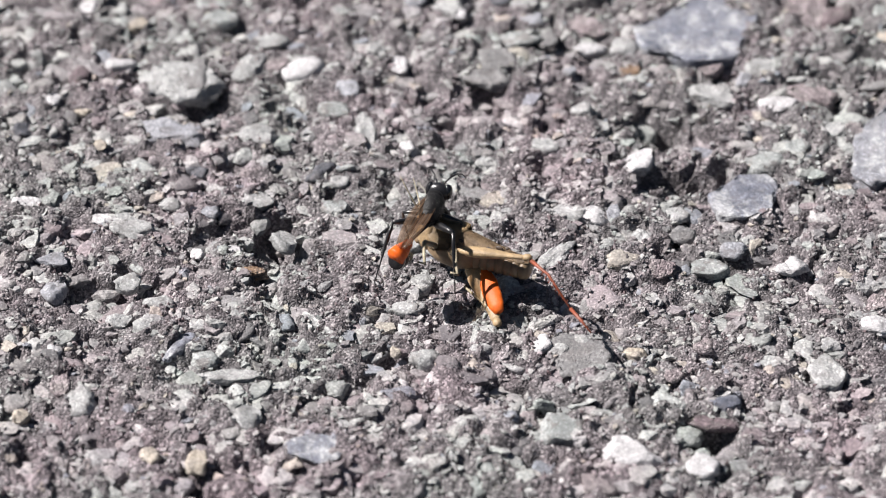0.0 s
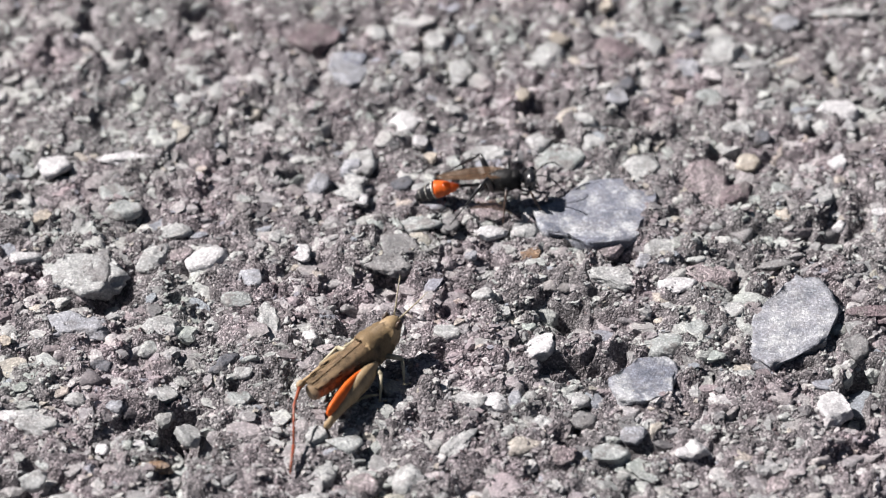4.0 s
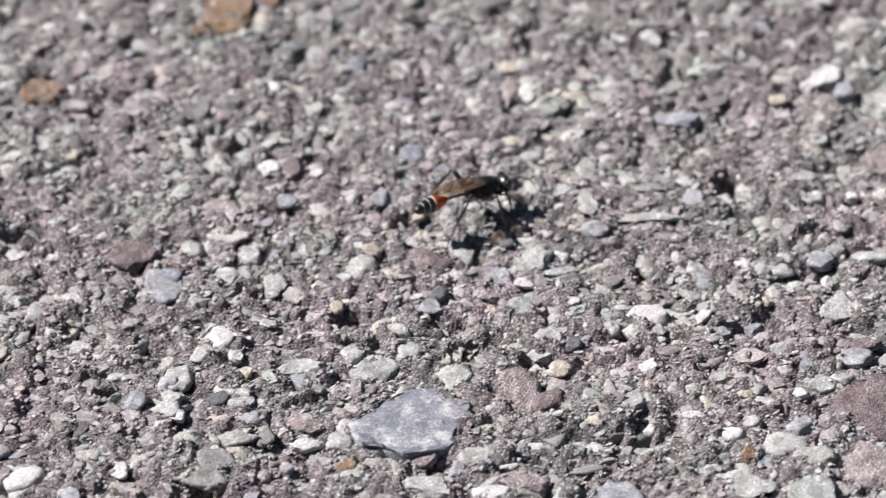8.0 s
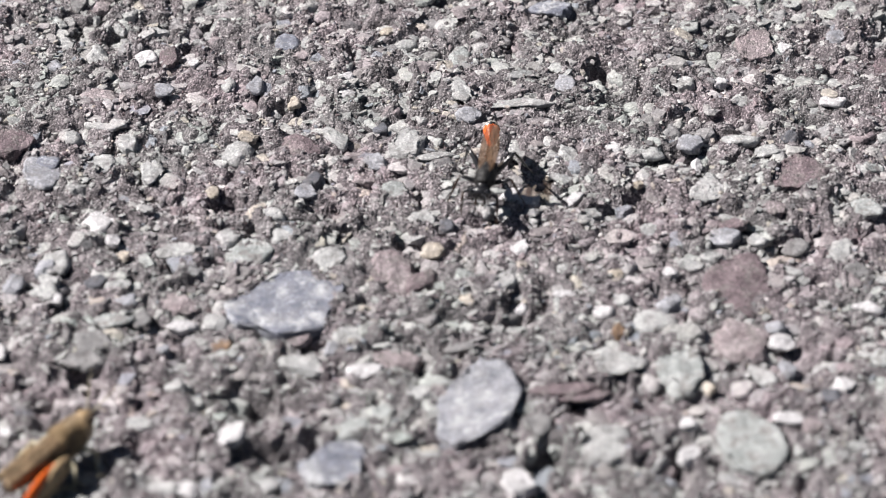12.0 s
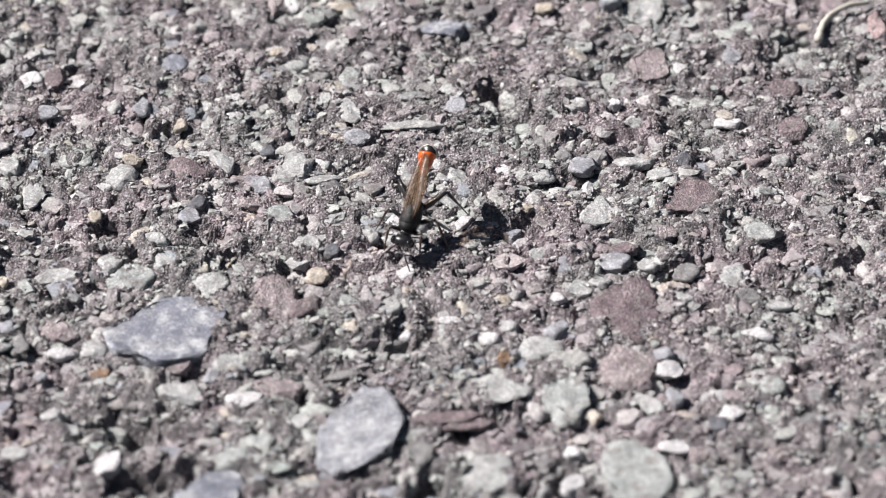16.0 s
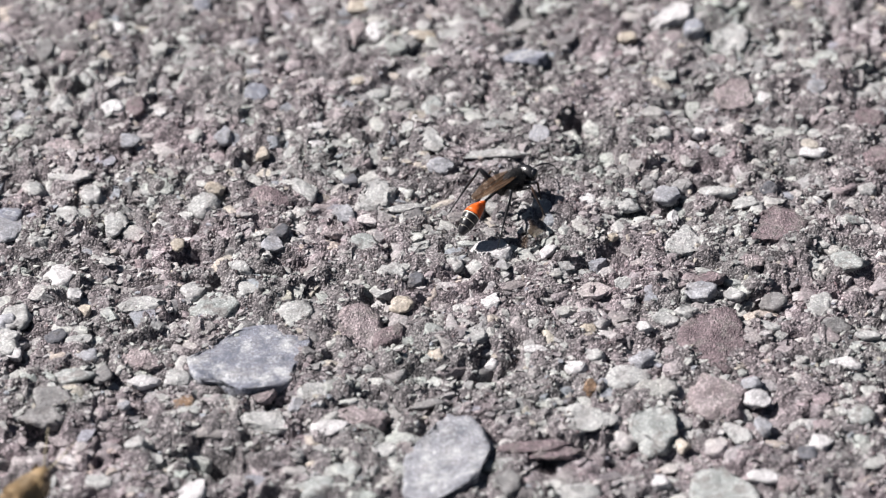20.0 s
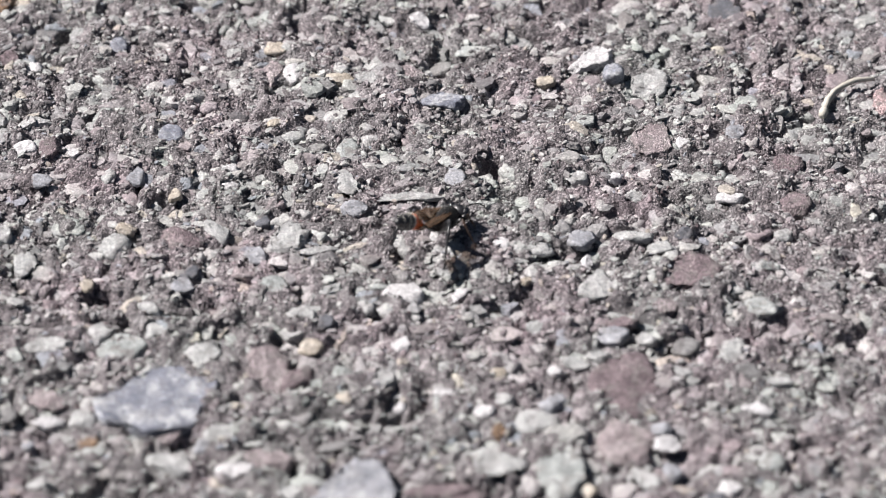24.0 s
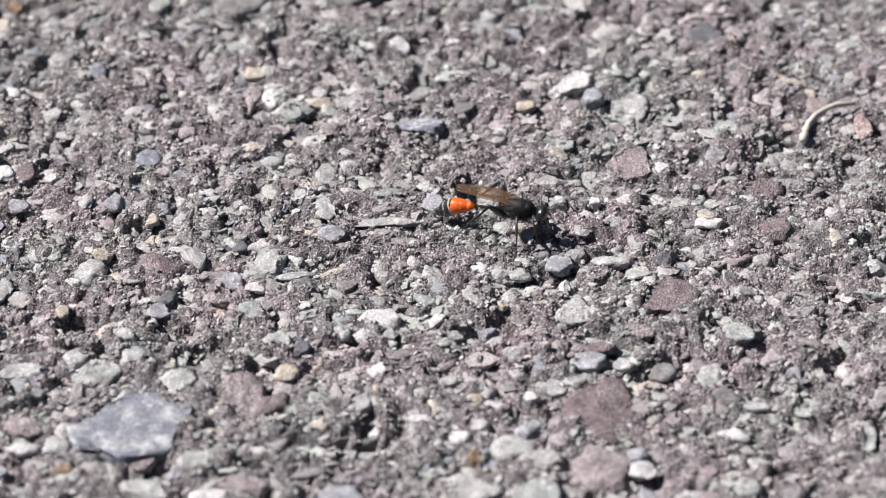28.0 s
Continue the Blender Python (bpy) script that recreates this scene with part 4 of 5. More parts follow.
def make_wasp():
    wasp = tagged(new("digger_wasp"), "black digger wasp with an orange and white-banded abdomen", "wasp")
    bm = loft(bmesh.new(), [(-3.6, 0, -0.35, 0.35, 0.35), (-3.2, 0, -0.1, 0.85, 0.9), (-2.2, 0, 0.1, 1.25, 1.3), (-0.8, 0, 0.15, 1.4, 1.5), (0.6, 0, 0.15, 1.45, 1.55), (1.7, 0, 0.1, 1.25, 1.35), (2.4, 0, 0.0, 0.85, 0.9), (2.7, 0, 0.0, 0.5, 0.5)])
    bristles(bm, (-0.4, 0, 0.1), (2.7, 1.35, 1.4), 320, 0.5, 3, 0.03)
    for v in bm.verts:
        v.co.y, v.co.z = v.co.y * 1.28, v.co.z * 1.28
    part("thorax", bm, BLACK_MATT, wasp)
    part("down", bristles(bmesh.new(), (-0.6, 0, 0.1), (2.9, 1.7, 1.8), 560, 0.6, 5, 0.024), DOWN, wasp, "greyish hairs on the thorax")
    part("collar", egg(bmesh.new(), (2.75, 0, 0.25), (0.55, 1.05, 0.8)), BLACK, wasp)
    part("shoulder", egg(bmesh.new(), (1.5, 0, 1.05), (1.25, 1.35, 0.85)), BLACK_MATT, wasp)
    part("shield", egg(bmesh.new(), (-0.6, 0, 1.55), (0.75, 0.95, 0.5)), BLACK_MATT, wasp)
    part("rear_thorax", egg(bmesh.new(), (-2.3, 0, 0.35), (1.3, 1.5, 1.35)), BLACK_MATT, wasp)
    head = part("head", egg(bmesh.new(), (4.1, 0, -0.1), (1.1, 1.95, 1.55), pose(0, 0, 0, 0, 18, 0)), BLACK, wasp)
    part("down", bristles(bmesh.new(), (4.35, 0, -0.2), (0.85, 1.0, 1.2), 260, 0.35, 8, 0.02), SILVER, head, "silvery hairs on the face")
    for s in (1, -1):
        part("eye", egg(bmesh.new(), (4.3, s * 1.42, 0.05), (0.82, 0.72, 1.28), pose(0, 0, 0, 0, 18, 0)), EYE, head, "glossy black compound eye")
        part("mandible", tube(bmesh.new(), [(4.55, s * 0.75, -1.0), (5.05, s * 0.8, -1.55), (5.3, s * 0.4, -1.95), (5.3, s * 0.1, -2.05)], [0.24, 0.2, 0.12, 0.04]), LEG_BROWN, head)
        bend = [(4.85, s * 0.32, 0.25), (5.4, s * 0.65, 0.95), (6.4, s * 1.3, 1.35), (7.5, s * 2.0, 1.3), (8.4, s * 2.6, 0.7), (9.0, s * 2.9, -0.2), (9.3, s * 3.0, -1.1)]
        part("antenna", tube(bmesh.new(), bend, [0.17, 0.14, 0.14, 0.13, 0.12, 0.1, 0.05]), BLACK, head)
    abdomen = tagged(new("abdomen"), "orange abdomen with a black tip and white rings")
    abdomen.parent = wasp
    stalk = tube(bmesh.new(), [(1.5, 0, -0.05), (-0.9, 0, 0.12), (-2.2, 0, 0.25), (-3.2, 0, 0.25), (-4.0, 0, 0.2)], [0.3, 0.27, 0.27, 0.36, 0.7])
    part("petiole", stalk, BLACK, abdomen)
    part("orange_stalk", tube(bmesh.new(), [(-2.7, 0, 0.25), (-3.1, 0, 0.26), (-3.5, 0, 0.25), (-4.0, 0, 0.2)], [0.26, 0.42, 0.68, 0.9], 14), ORANGE, abdomen)

    def ring(x):
        u = (x + 3.8) / -6.6
        return 0.1 + 1.38 * max(0.0, math.sin(math.pi * min(1.0, u * 0.86 + 0.1))) ** 0.75

    tip = tagged(new("abdomen_tip"), "black abdomen tip with narrow white rings")
    tip.parent = wasp

    def segment(name, a, b, swell, material, label="", steps=6, owner=None):
        sec = []
        for k in range(steps + 1):
            x = a + (b - a) * k / steps
            r = ring(x) * swell
            sec.append((x, 0, 0.2 - 0.04 * (x + 4) ** 2 * 0.3, r, r * 1.04))
        if owner:
            sec = [(x - HINGE[0], y, z - HINGE[1], w, h) for x, y, z, w, h in sec]
        part(name, loft(bmesh.new(), sec, 20), material, owner or abdomen, label)

    segment("orange_segment", -3.6, -5.3, 1.0, ORANGE, "glossy orange-red front segment")
    segment("orange_segment", -5.2, -6.75, 1.0, ORANGE, "glossy orange-red segment")
    segment("white_ring", -6.74, -6.88, 1.03, BAND, "narrow white ring", 2, tip)
    segment("black_segment", -6.6, -7.95, 0.99, BLACK, "", 6, tip)
    segment("white_ring", -7.95, -8.02, 1.015, BAND, "narrow white ring", 2, tip)
    segment("black_segment", -8.0, -9.1, 1.0, BLACK, "", 6, tip)
    segment("white_ring", -9.1, -9.13, 1.005, BAND, "narrow white ring", 2, tip)
    segment("black_point", -9.1, -10.25, 0.98, BLACK, "", 6, tip)
    for ob in list(abdomen.children) + list(tip.children):
        for v in ob.data.vertices:
            v.co.x *= 1.06
    wings = [make_wing("wing", None, 11.9, 2.3, wasp), make_wing("wing", None, 11.9, 2.3, wasp)]
    legs = []
    for key, (hip, upper, lower, ahead, out) in LEGS.items():
        for s in (1, -1):
            k = 1.35 if key == "hind" else 1.0
            k *= 1.12
            bm = tube(bmesh.new(), [(0, 0, 0), (upper * 0.12, 0, 0.02), (upper * 0.4, 0, 0.08), (upper * 0.75, 0, 0.04), (upper, 0, 0)], [0.3 * k, 0.36 * k, 0.42 * k, 0.3 * k, 0.2 * k], 9)
            leg = part(key + "_leg", bm, BLACK, wasp)
            t1 = lower * 0.5
            line = [(0, 0, 0), (t1 * 0.5, 0, 0.04), (t1, 0, 0)] + [(t1 + (lower - t1) * i / 5, 0, -0.05 + 0.05 * (i % 2)) for i in range(1, 6)]
            rad = [0.17 * k, 0.22 * k, 0.2, 0.13, 0.11, 0.12, 0.1, 0.05]
            shank = tube(bmesh.new(), line, rad, 7)
            r = random.Random(upper)
            for i in range(14):
                x = lower * (0.15 + 0.055 * i)
                a = r.uniform(0, 6.28)
                d = Vector((0.5, math.cos(a), math.sin(a))) * 0.42
                tube(shank, [(x, 0, 0), tuple(Vector((x, 0, 0)) + d)], [0.04, 0.012], 4)
            shin = part("shank", shank, LEG_BROWN if key != "hind" else BLACK, leg)
            legs.append((leg, shin, key, s))
    return wasp, abdomen, tip, wings, legs


TAN = plain("tan_grasshopper_skin", (0.33, 0.235, 0.132), 0.55, 0.35, 1100, 0.0, 0.8, blotch=0.4)
TAN_PALE = plain("pale_grasshopper_leg", (0.34, 0.3, 0.21), 0.5, 0.3, 800, 0.0, 0.6, blotch=0.4)
TEGMEN = plain("brown_folded_wing", (0.3, 0.21, 0.125), 0.5, 0.45, 1500, 0.0, 0.9, blotch=0.55)
FLANK = plain("dull_brown_flank", (0.2, 0.14, 0.085), 0.5, 0.4, 800, 0.0, 0.7)
INNER = plain("bright_orange_inner_thigh", (0.6, 0.11, 0.012), 0.55, 0.25, 700, 0.0, 0.6, spec=0.3)
SHIN_RED = plain("red_shin", (0.22, 0.052, 0.024), 0.5, 0.35, 900, 0.0, 0.4, blotch=0.45)
SPOT = plain("dark_brown_spot", (0.05, 0.03, 0.018), 0.5, 0.3, 900)


def make_grasshopper():
    g = tagged(new("grasshopper"), "brown grasshopper with orange inner thighs and red shins", "grasshopper")
    head = part("head", loft(bmesh.new(), [(7.0, 0, 5.0, 1.95, 2.8), (8.2, 0, 5.0, 2.05, 3.0), (9.2, 0, 5.3, 1.85, 2.75), (9.9, 0, 5.7, 1.4, 2.1), (10.4, 0, 6.3, 0.8, 1.2), (10.65, 0, 6.7, 0.4, 0.6)]), TAN, g)
    for s in (1, -1):
        part("eye", egg(bmesh.new(), (9.3, s * 1.42, 7.0), (0.75, 0.45, 0.95), pose(0, 0, 0, 0, 25, 0)), SPOT, head, "dark oval eye")
        part("antenna", tube(bmesh.new(), [(10.3, s * 0.5, 7.2), (11.6, s * 1.3, 8.6), (13.0, s * 2.2, 10.2), (14.4, s * 3.0, 11.8)], [0.16, 0.14, 0.11, 0.05], 6), TAN_PALE, head)
        part("jaw", egg(bmesh.new(), (9.2, s * 0.7, 3.5), (0.8, 0.6, 0.9)), FLANK, head)
    bm = bmesh.new()
    rows = []
    for x, top, half, low in ((7.9, 7.6, 1.85, 3.1), (6.6, 7.8, 2.05, 2.7), (6.4, 7.6, 2.04, 2.7), (5.2, 7.8, 2.15, 2.6), (5.0, 7.6, 2.14, 2.7), (3.8, 7.8, 2.25, 3.1), (2.6, 7.7, 2.0, 5.0), (2.0, 7.6, 1.1, 6.7)):
        prof = [(-half, low), (-half * 1.03, low + 1.4), (-half * 0.86, top - 0.55), (-half * 0.4, top - 0.18), (0, top + 0.35), (half * 0.4, top - 0.18), (half * 0.86, top - 0.55), (half * 1.03, low + 1.4), (half, low)]
        rows.append([bm.verts.new((x, y, z)) for y, z in prof])
    for a, b in zip(rows, rows[1:]):
        for k in range(8):
            bm.faces.new((a[k], a[k + 1], b[k + 1], b[k]))
    bmesh.ops.solidify(bm, geom=bm.faces[:], thickness=0.25)
    part("pronotum", bm, TAN, g, "saddle-shaped tan neck shield")
    part("thorax", loft(bmesh.new(), [(7.2, 0, 4.0, 1.7, 2.2), (5.5, 0, 3.5, 2.1, 2.6), (2.5, 0, 3.4, 2.25, 2.7), (-0.5, 0, 3.8, 1.95, 2.3)]), FLANK, g)
    for k in range(7):
        x, r = -0.3 - 1.25 * k, 2.1 - 0.1 * k
        part("abdomen_ring", loft(bmesh.new(), [(x, 0, 3.9, r * 0.93, r), (x - 0.5, 0, 3.9, r, r * 1.07), (x - 1.4, 0, 3.95, r * 0.86, r * 0.92)], 14), FLANK, g)
    for s in (1, -1):
        bm = bmesh.new()
        rows = []
        for i in range(11):
            u = i / 10
            x, ridge, low = 4.2 - 13.4 * u, 7.35 - 1.9 * u, 4.2 + 0.5 * u
            out = 2.35 - 1.05 * u
            if i == 10:
                low = ridge - 0.4
            rows.append([bm.verts.new((x, s * y, z)) for y, z in ((0.06, ridge + 0.1 * (s > 0)), (out * 0.55, ridge - 0.15), (out * 0.9, (ridge + low) / 2 + 0.5), (out * 1.02, low + 0.5), (out, low))])
        for a, b in zip(rows, rows[1:]):
            for k in range(4):
                bm.faces.new((a[k], a[k + 1], b[k + 1], b[k]))
        bmesh.ops.solidify(bm, geom=bm.faces[:], thickness=0.14)
        wing = part("forewing", bm, TEGMEN, g, "brown speckled folded forewing")
        r = random.Random(4 + s)
        for _ in range(7):
            u = r.uniform(0.15, 0.9)
            out = 2.35 - 1.05 * u
            z = 4.7 + 0.5 * u + r.uniform(0.2, 1.2)
            part("spot", egg(bmesh.new(), (4.2 - 13.4 * u, s * out * 0.99, z), (r.uniform(0.3, 0.8), 0.06, r.uniform(0.15, 0.3)), None, 5, 8), SPOT, wing)
    # hind legs: one folded beside the body, one stretched out behind
    thighs = []
    for s, hip, knee, foot, toe in ((-1, (2.8, -2.7, 3.9), (-11.0, -5.3, 1.7), (-1.6, -4.2, 0.6), (0.4, -5.2, 0.35)), (1, (1.6, 2.6, 3.8), (-9.7, 1.9, 4.9), (-18.2, -4.8, 1.9), (-22.3, -8.0, 0.45))):
        h, k = Vector(hip), Vector(knee)
        thigh = tagged(new("hind_thigh"), "stout tan hind thigh with an orange inner face")
        thigh.parent = g
        thigh.location = h * MM
        thighs.append((thigh, h.copy(), (k - h).normalized(), s))
        knee, foot, toe = (Vector(p) - h for p in (knee, foot, toe))
        k, h = k - h, Vector((0, 0, 0))
        way = k - h
        pts = [h + way * u for u in (0, 0.06, 0.18, 0.32, 0.5, 0.68, 0.82, 0.92, 1.0)]
        rad = [r * (1.0 if s < 0 else 0.72) for r in (0.6, 1.15, 1.75, 1.9, 1.6, 1.15, 0.85, 0.8, 0.6)]
        inward = Vector((0, -s * 0.97, -0.1 if s < 0 else 0.1)).normalized()
        inward = (inward - way.normalized() * inward.dot(way.normalized())).normalized()

        def flatten(bm, ratio):
            for v in bm.verts:
                off = v.co - way * (v.co.dot(way) / way.length_squared)
                v.co -= inward * off.dot(inward) * (1 - ratio)
            return bm

        part("outer_face", flatten(tube(bmesh.new(), pts, rad, 16), 0.62), TAN, thigh)
        plate = flatten(tube(bmesh.new(), pts[2:8], [r * e for r, e in zip(rad[2:8], (0.25, 0.55, 0.95, 1.3, 1.45, 0.9) if s < 0 else (0.5,) * 6)], 16), 0.5)
        for v in plate.verts:
            v.co += inward * (0.5 if s < 0 else 0.15) + (way.normalized().cross(inward) * -1.0 if s < 0 else Vector((0, 0, 0)))
        part("inner_face", plate, INNER, thigh, "bright orange inner face")
        part("knee", egg(bmesh.new(), knee, (0.85, 0.62, 0.72)), TAN, thigh)
        shin_bm = tube(bmesh.new(), [k, k.lerp(Vector(foot), 0.4) + Vector((-0.35, 0.5, 0.5)), foot], [0.34, 0.22, 0.17], 8)
        line = Vector(foot) - k
        for i in range(9):
            p = k + line * (0.25 + 0.08 * i)
            for e in (-1, 1):
                tube(shin_bm, [p, p + Vector((line.x * 0.02, e * 0.45, 0.42))], [0.07, 0.015], 4)
        part("hind_shin", shin_bm, SHIN_RED if s > 0 else TAN_PALE, thigh, "spiny red shin" if s > 0 else "")
        part("foot", tube(bmesh.new(), [foot, Vector(foot).lerp(Vector(toe), 0.5) + Vector((0, 0, 0.15)), toe], [0.3, 0.26, 0.14], 7), SHIN_RED if s > 0 else TAN_PALE, thigh)
    for s in (1, -1):
        for hip, knee, foot in (((5.6, 1.6, 3.2), (6.9, 4.4, 3.4), (5.0, 6.6, 0.4)), ((3.0, 1.7, 3.0), (1.6, 4.8, 3.7), (-0.6, 6.6, 0.4))):
            a, b, c = (Vector((p[0], p[1] * s, p[2])) for p in (hip, knee, foot))
            leg = part("walking_leg", tube(bmesh.new(), [a, a.lerp(b, 0.5), b], [0.5, 0.46, 0.36], 8), TAN_PALE, g)
            part("shin", tube(bmesh.new(), [b, b.lerp(c, 0.55) + Vector((0.1, 0, 0)), c, c + Vector((1.1, s * 0.5, 0.0))], [0.33, 0.25, 0.24, 0.16], 7), TAN_PALE, leg)
    return g, thighs


wasp, abdomen, abdomen_tip, wings, legs = make_wasp()
grasshopper, hopper_thighs = make_grasshopper()


def bend_leg(hip, foot, upper, lower, up):
    """Poses of thigh and shank, both in the body's space, that bring the tip to the foot."""
    h, f = Vector(hip), Vector(foot)
    d = f - h
    far = min(max(d.length, abs(upper - lower) + 0.15), upper + lower - 0.15)
    way = d.normalized()
    along = (far * far + upper * upper - lower * lower) / (2 * far)
    rise = math.sqrt(max(0.0, upper * upper - along * along))
    side = (Vector(up) - way * way.dot(Vector(up))).normalized()
    knee = h + way * along + side * rise
    tip = h + way * far

    def along_x(a, b):
        x = (b - a).normalized()
        y = side.cross(x)
        y = y.normalized() if y.length > 1e-4 else x.orthogonal().normalized()
        m = Matrix((x, y, x.cross(y))).transposed().to_4x4()
        return Matrix.Translation(a * MM) @ m

    return along_x(h, knee), along_x(knee, tip)


def body(x, y, z, heading, pitch):
    """The wasp's pose: the middle of its thorax in millimetres, the way that it faces and how far its head is raised."""
    return pose(x * MM, y * MM, z * MM, 0, -pitch, heading)


def on_ground(x, y, z, roll, heading):
    return pose(x * MM, y * MM, z * MM, roll, 0, heading) @ Matrix.Translation((0, 0, -5 * MM))


def motions():
    rows = [
        (0, body(-71.5, -88.7, 11.1, 80, -1)),
        (0.3, body(-71.6, -87.5, 10.9, 78, 7)),
        (0.6, body(-71.1, -89.9, 11.0, 72, 15)),
        (1, body(-74.3, -88.9, 12.2, 93, 0)),
        (1.2, body(-72.3, -90.7, 12.1, 97, -5)),
        (1.5, body(-71.2, -79.7, 12.2, 94, -7)),
        (1.8, body(-65.5, -70.6, 12.6, 75, -7)),
        (2, body(-64.8, -70.3, 12.8, 41, -1)),
        (2.2, body(-69.3, -65.6, 9.7, 77, -5)),
        (2.3, body(-72.8, -64.0, 8.4, 91, -13)),
        (2.4, body(-75.6, -56.4, 6.5, 102, -5)),
        (2.5, body(-74.7, -42.0, 5.6, 84, 1)),
        (2.6, body(-74.5, -33.6, 5.0, 68, 8)),
        (2.7, body(-72.4, -28.7, 5.2, 47, 6)),
        (3, body(-65.9, -29.4, 5.8, 13, 2)),
        (3.3, body(-63.9, -28.5, 6.2, 17, -3)),
        (3.6, body(-60.6, -29.8, 5.8, 17, -1)),
        (4, body(-48.0, -25.4, 4.7, 4, 7)),
        (4.2, body(-45.0, -25.9, 3.3, -48, 11)),
        (4.3, body(-40.6, -27.9, 3.2, -51, 12)),
        (4.4, body(-40.3, -32.2, 3.6, -63, 7)),
        (4.5, body(-43.4, -28.1, 4.3, -86, 1)),
        (5.2, body(-43.8, -18.9, 4.5, -40, 5)),
        (5.9, body(-46.6, -4.1, 4.5, 35, 8)),
        (6.5, body(-49.5, 7.8, 4.3, 100, 11)),
        (6.8, body(-39.9, 21.9, 4.9, 57, 4)),
        (7, body(-38.3, 26.1, 5.0, 60, 5)),
        (7.2, body(-34.6, 27.7, 4.4, 51, 12)),
        (7.5, body(-34.2, 29.3, 4.3, 37, 13)),
        (7.8, body(-26.6, 25.1, 5.5, 33, -6)),
        (8, body(-21.5, 31.5, 5.5, 31, -5)),
        (8.1, body(-19.0, 34.6, 5.5, 29, -5)),
        (8.5, body(-11.4, 33.0, 5.8, 14, -18)),
        (8.8, body(-8.0, 31.2, 4.1, -50, 0)),
        (9, body(-8.2, 31.5, 3.5, -90, 4)),
        (9.5, body(-7.8, 24.0, 4.5, -87, -10)),
        (9.8, body(-4.7, 21.0, 4.7, -79, -15)),
        (10, body(-2.1, 27.1, 3.5, -46, -2)),
        (10.2, body(0.3, 21.5, 3.8, -58, -1)),
        (10.3, body(-2.6, 17.8, 4.2, -86, -3)),
        (10.5, body(-4.4, 10.5, 4.5, -112, 0)),
        (10.8, body(-3.4, 5.6, 5.7, -108, -6)),
        (11, body(-4.0, 6.9, 5.4, -116, 0)),
        (11.2, body(-0.9, 8.7, 5.9, -102, -3)),
        (11.5, body(0.2, 4.0, 5.9, -96, -2)),
        (13.5, body(8.1, -2.7, 7.2, -140, -26)),
        (14, body(8.6, -4.5, 7.5, -134, -29)),
        (14.7, body(6.9, -3.7, 6.5, -125, -25)),
        (15, body(8.7, -3.5, 6.3, -124, -24)),
        (15.3, body(7.9, -3.7, 5.7, -115, -24)),
        (15.9, body(8.2, -3.8, 5.8, -114, -36)),
        (16, body(8.1, -3.7, 5.6, -113, -35)),
        (16.5, body(6.3, -4.1, 4.9, -107, -21)),
        (16.8, body(6.1, -3.9, 4.2, -105, -8)),
        (17, body(4.2, -7.0, 5.5, -139, -4)),
        (17.1, body(2.8, -7.3, 4.4, -148, 7)),
        (17.7, body(-0.2, -3.7, 3.7, -153, -6)),
        (18, body(-1.1, -6.7, 3.3, -157, -10)),
        (18.3, body(0.3, -3.9, 3.9, -150, -6)),
        (18.9, body(-5.8, -7.2, 6.0, 181, -8)),
        (19, body(-5.9, -4.8, 5.3, 181, -5)),
        (19.1, body(-7.2, -0.9, 5.1, 168, 3)),
        (19.2, body(-7.3, 1.5, 5.7, 145, 0)),
        (19.3, body(-5.9, 2.5, 5.8, 131, -3)),
        (19.4, body(-2.3, 4.7, 5.3, 109, 0)),
        (19.5, body(1.3, 6.0, 5.3, 81, -1)),
        (20, body(10.8, 15.1, 5.3, 50, -5)),
        (20.7, body(13.3, 18.2, 5.0, 49, -17)),
        (21, body(15.7, 17.6, 5.3, 72, -28)),
        (21.3, body(15.2, 18.9, 5.2, 66, -27)),
        (21.9, body(15.5, 18.6, 5.3, 64, -26)),
        (22, body(15.2, 18.4, 5.3, 64, -27)),
        (22.5, body(14.2, 18.1, 5.1, 64, -25)),
        (24.5, body(14.6, 18.5, 4.0, 53, -11)),
        (24.7, body(15.0, 18.4, 4.0, 52, -10)),
        (25, body(12.9, 22.2, 2.2, 59, 9)),
        (25.4, body(16.3, 23.2, 2.2, 71, 17)),
        (25.7, body(15.9, 22.6, 2.9, 70, 15)),
        (25.9, body(16.7, 21.9, 4.6, 69, 2)),
        (26, body(16.2, 22.0, 4.6, 67, 5)),
        (26.1, body(16.8, 22.4, 3.7, 67, 10)),
        (26.4, body(17.8, 23.5, 4.5, 61, -0)),
        (26.6, body(19.5, 23.8, 4.5, 62, -6)),
        (26.8, body(19.3, 24.6, 3.7, 53, -0)),
        (27, body(20.2, 23.5, 4.2, 48, -10)),
        (27.1, body(21.2, 22.7, 3.6, 46, -4)),
        (27.3, body(21.7, 24.4, 4.8, 38, -10)),
        (27.5, body(22.5, 23.2, 4.7, 39, -6)),
        (27.7, body(24.6, 27.3, 5.1, 50, -5)),
        (27.9, body(28.7, 28.9, 5.8, 30, -9)),
        (28, body(30.8, 27.9, 4.8, -11, -1)),
    ]
    walk(wasp, rows)
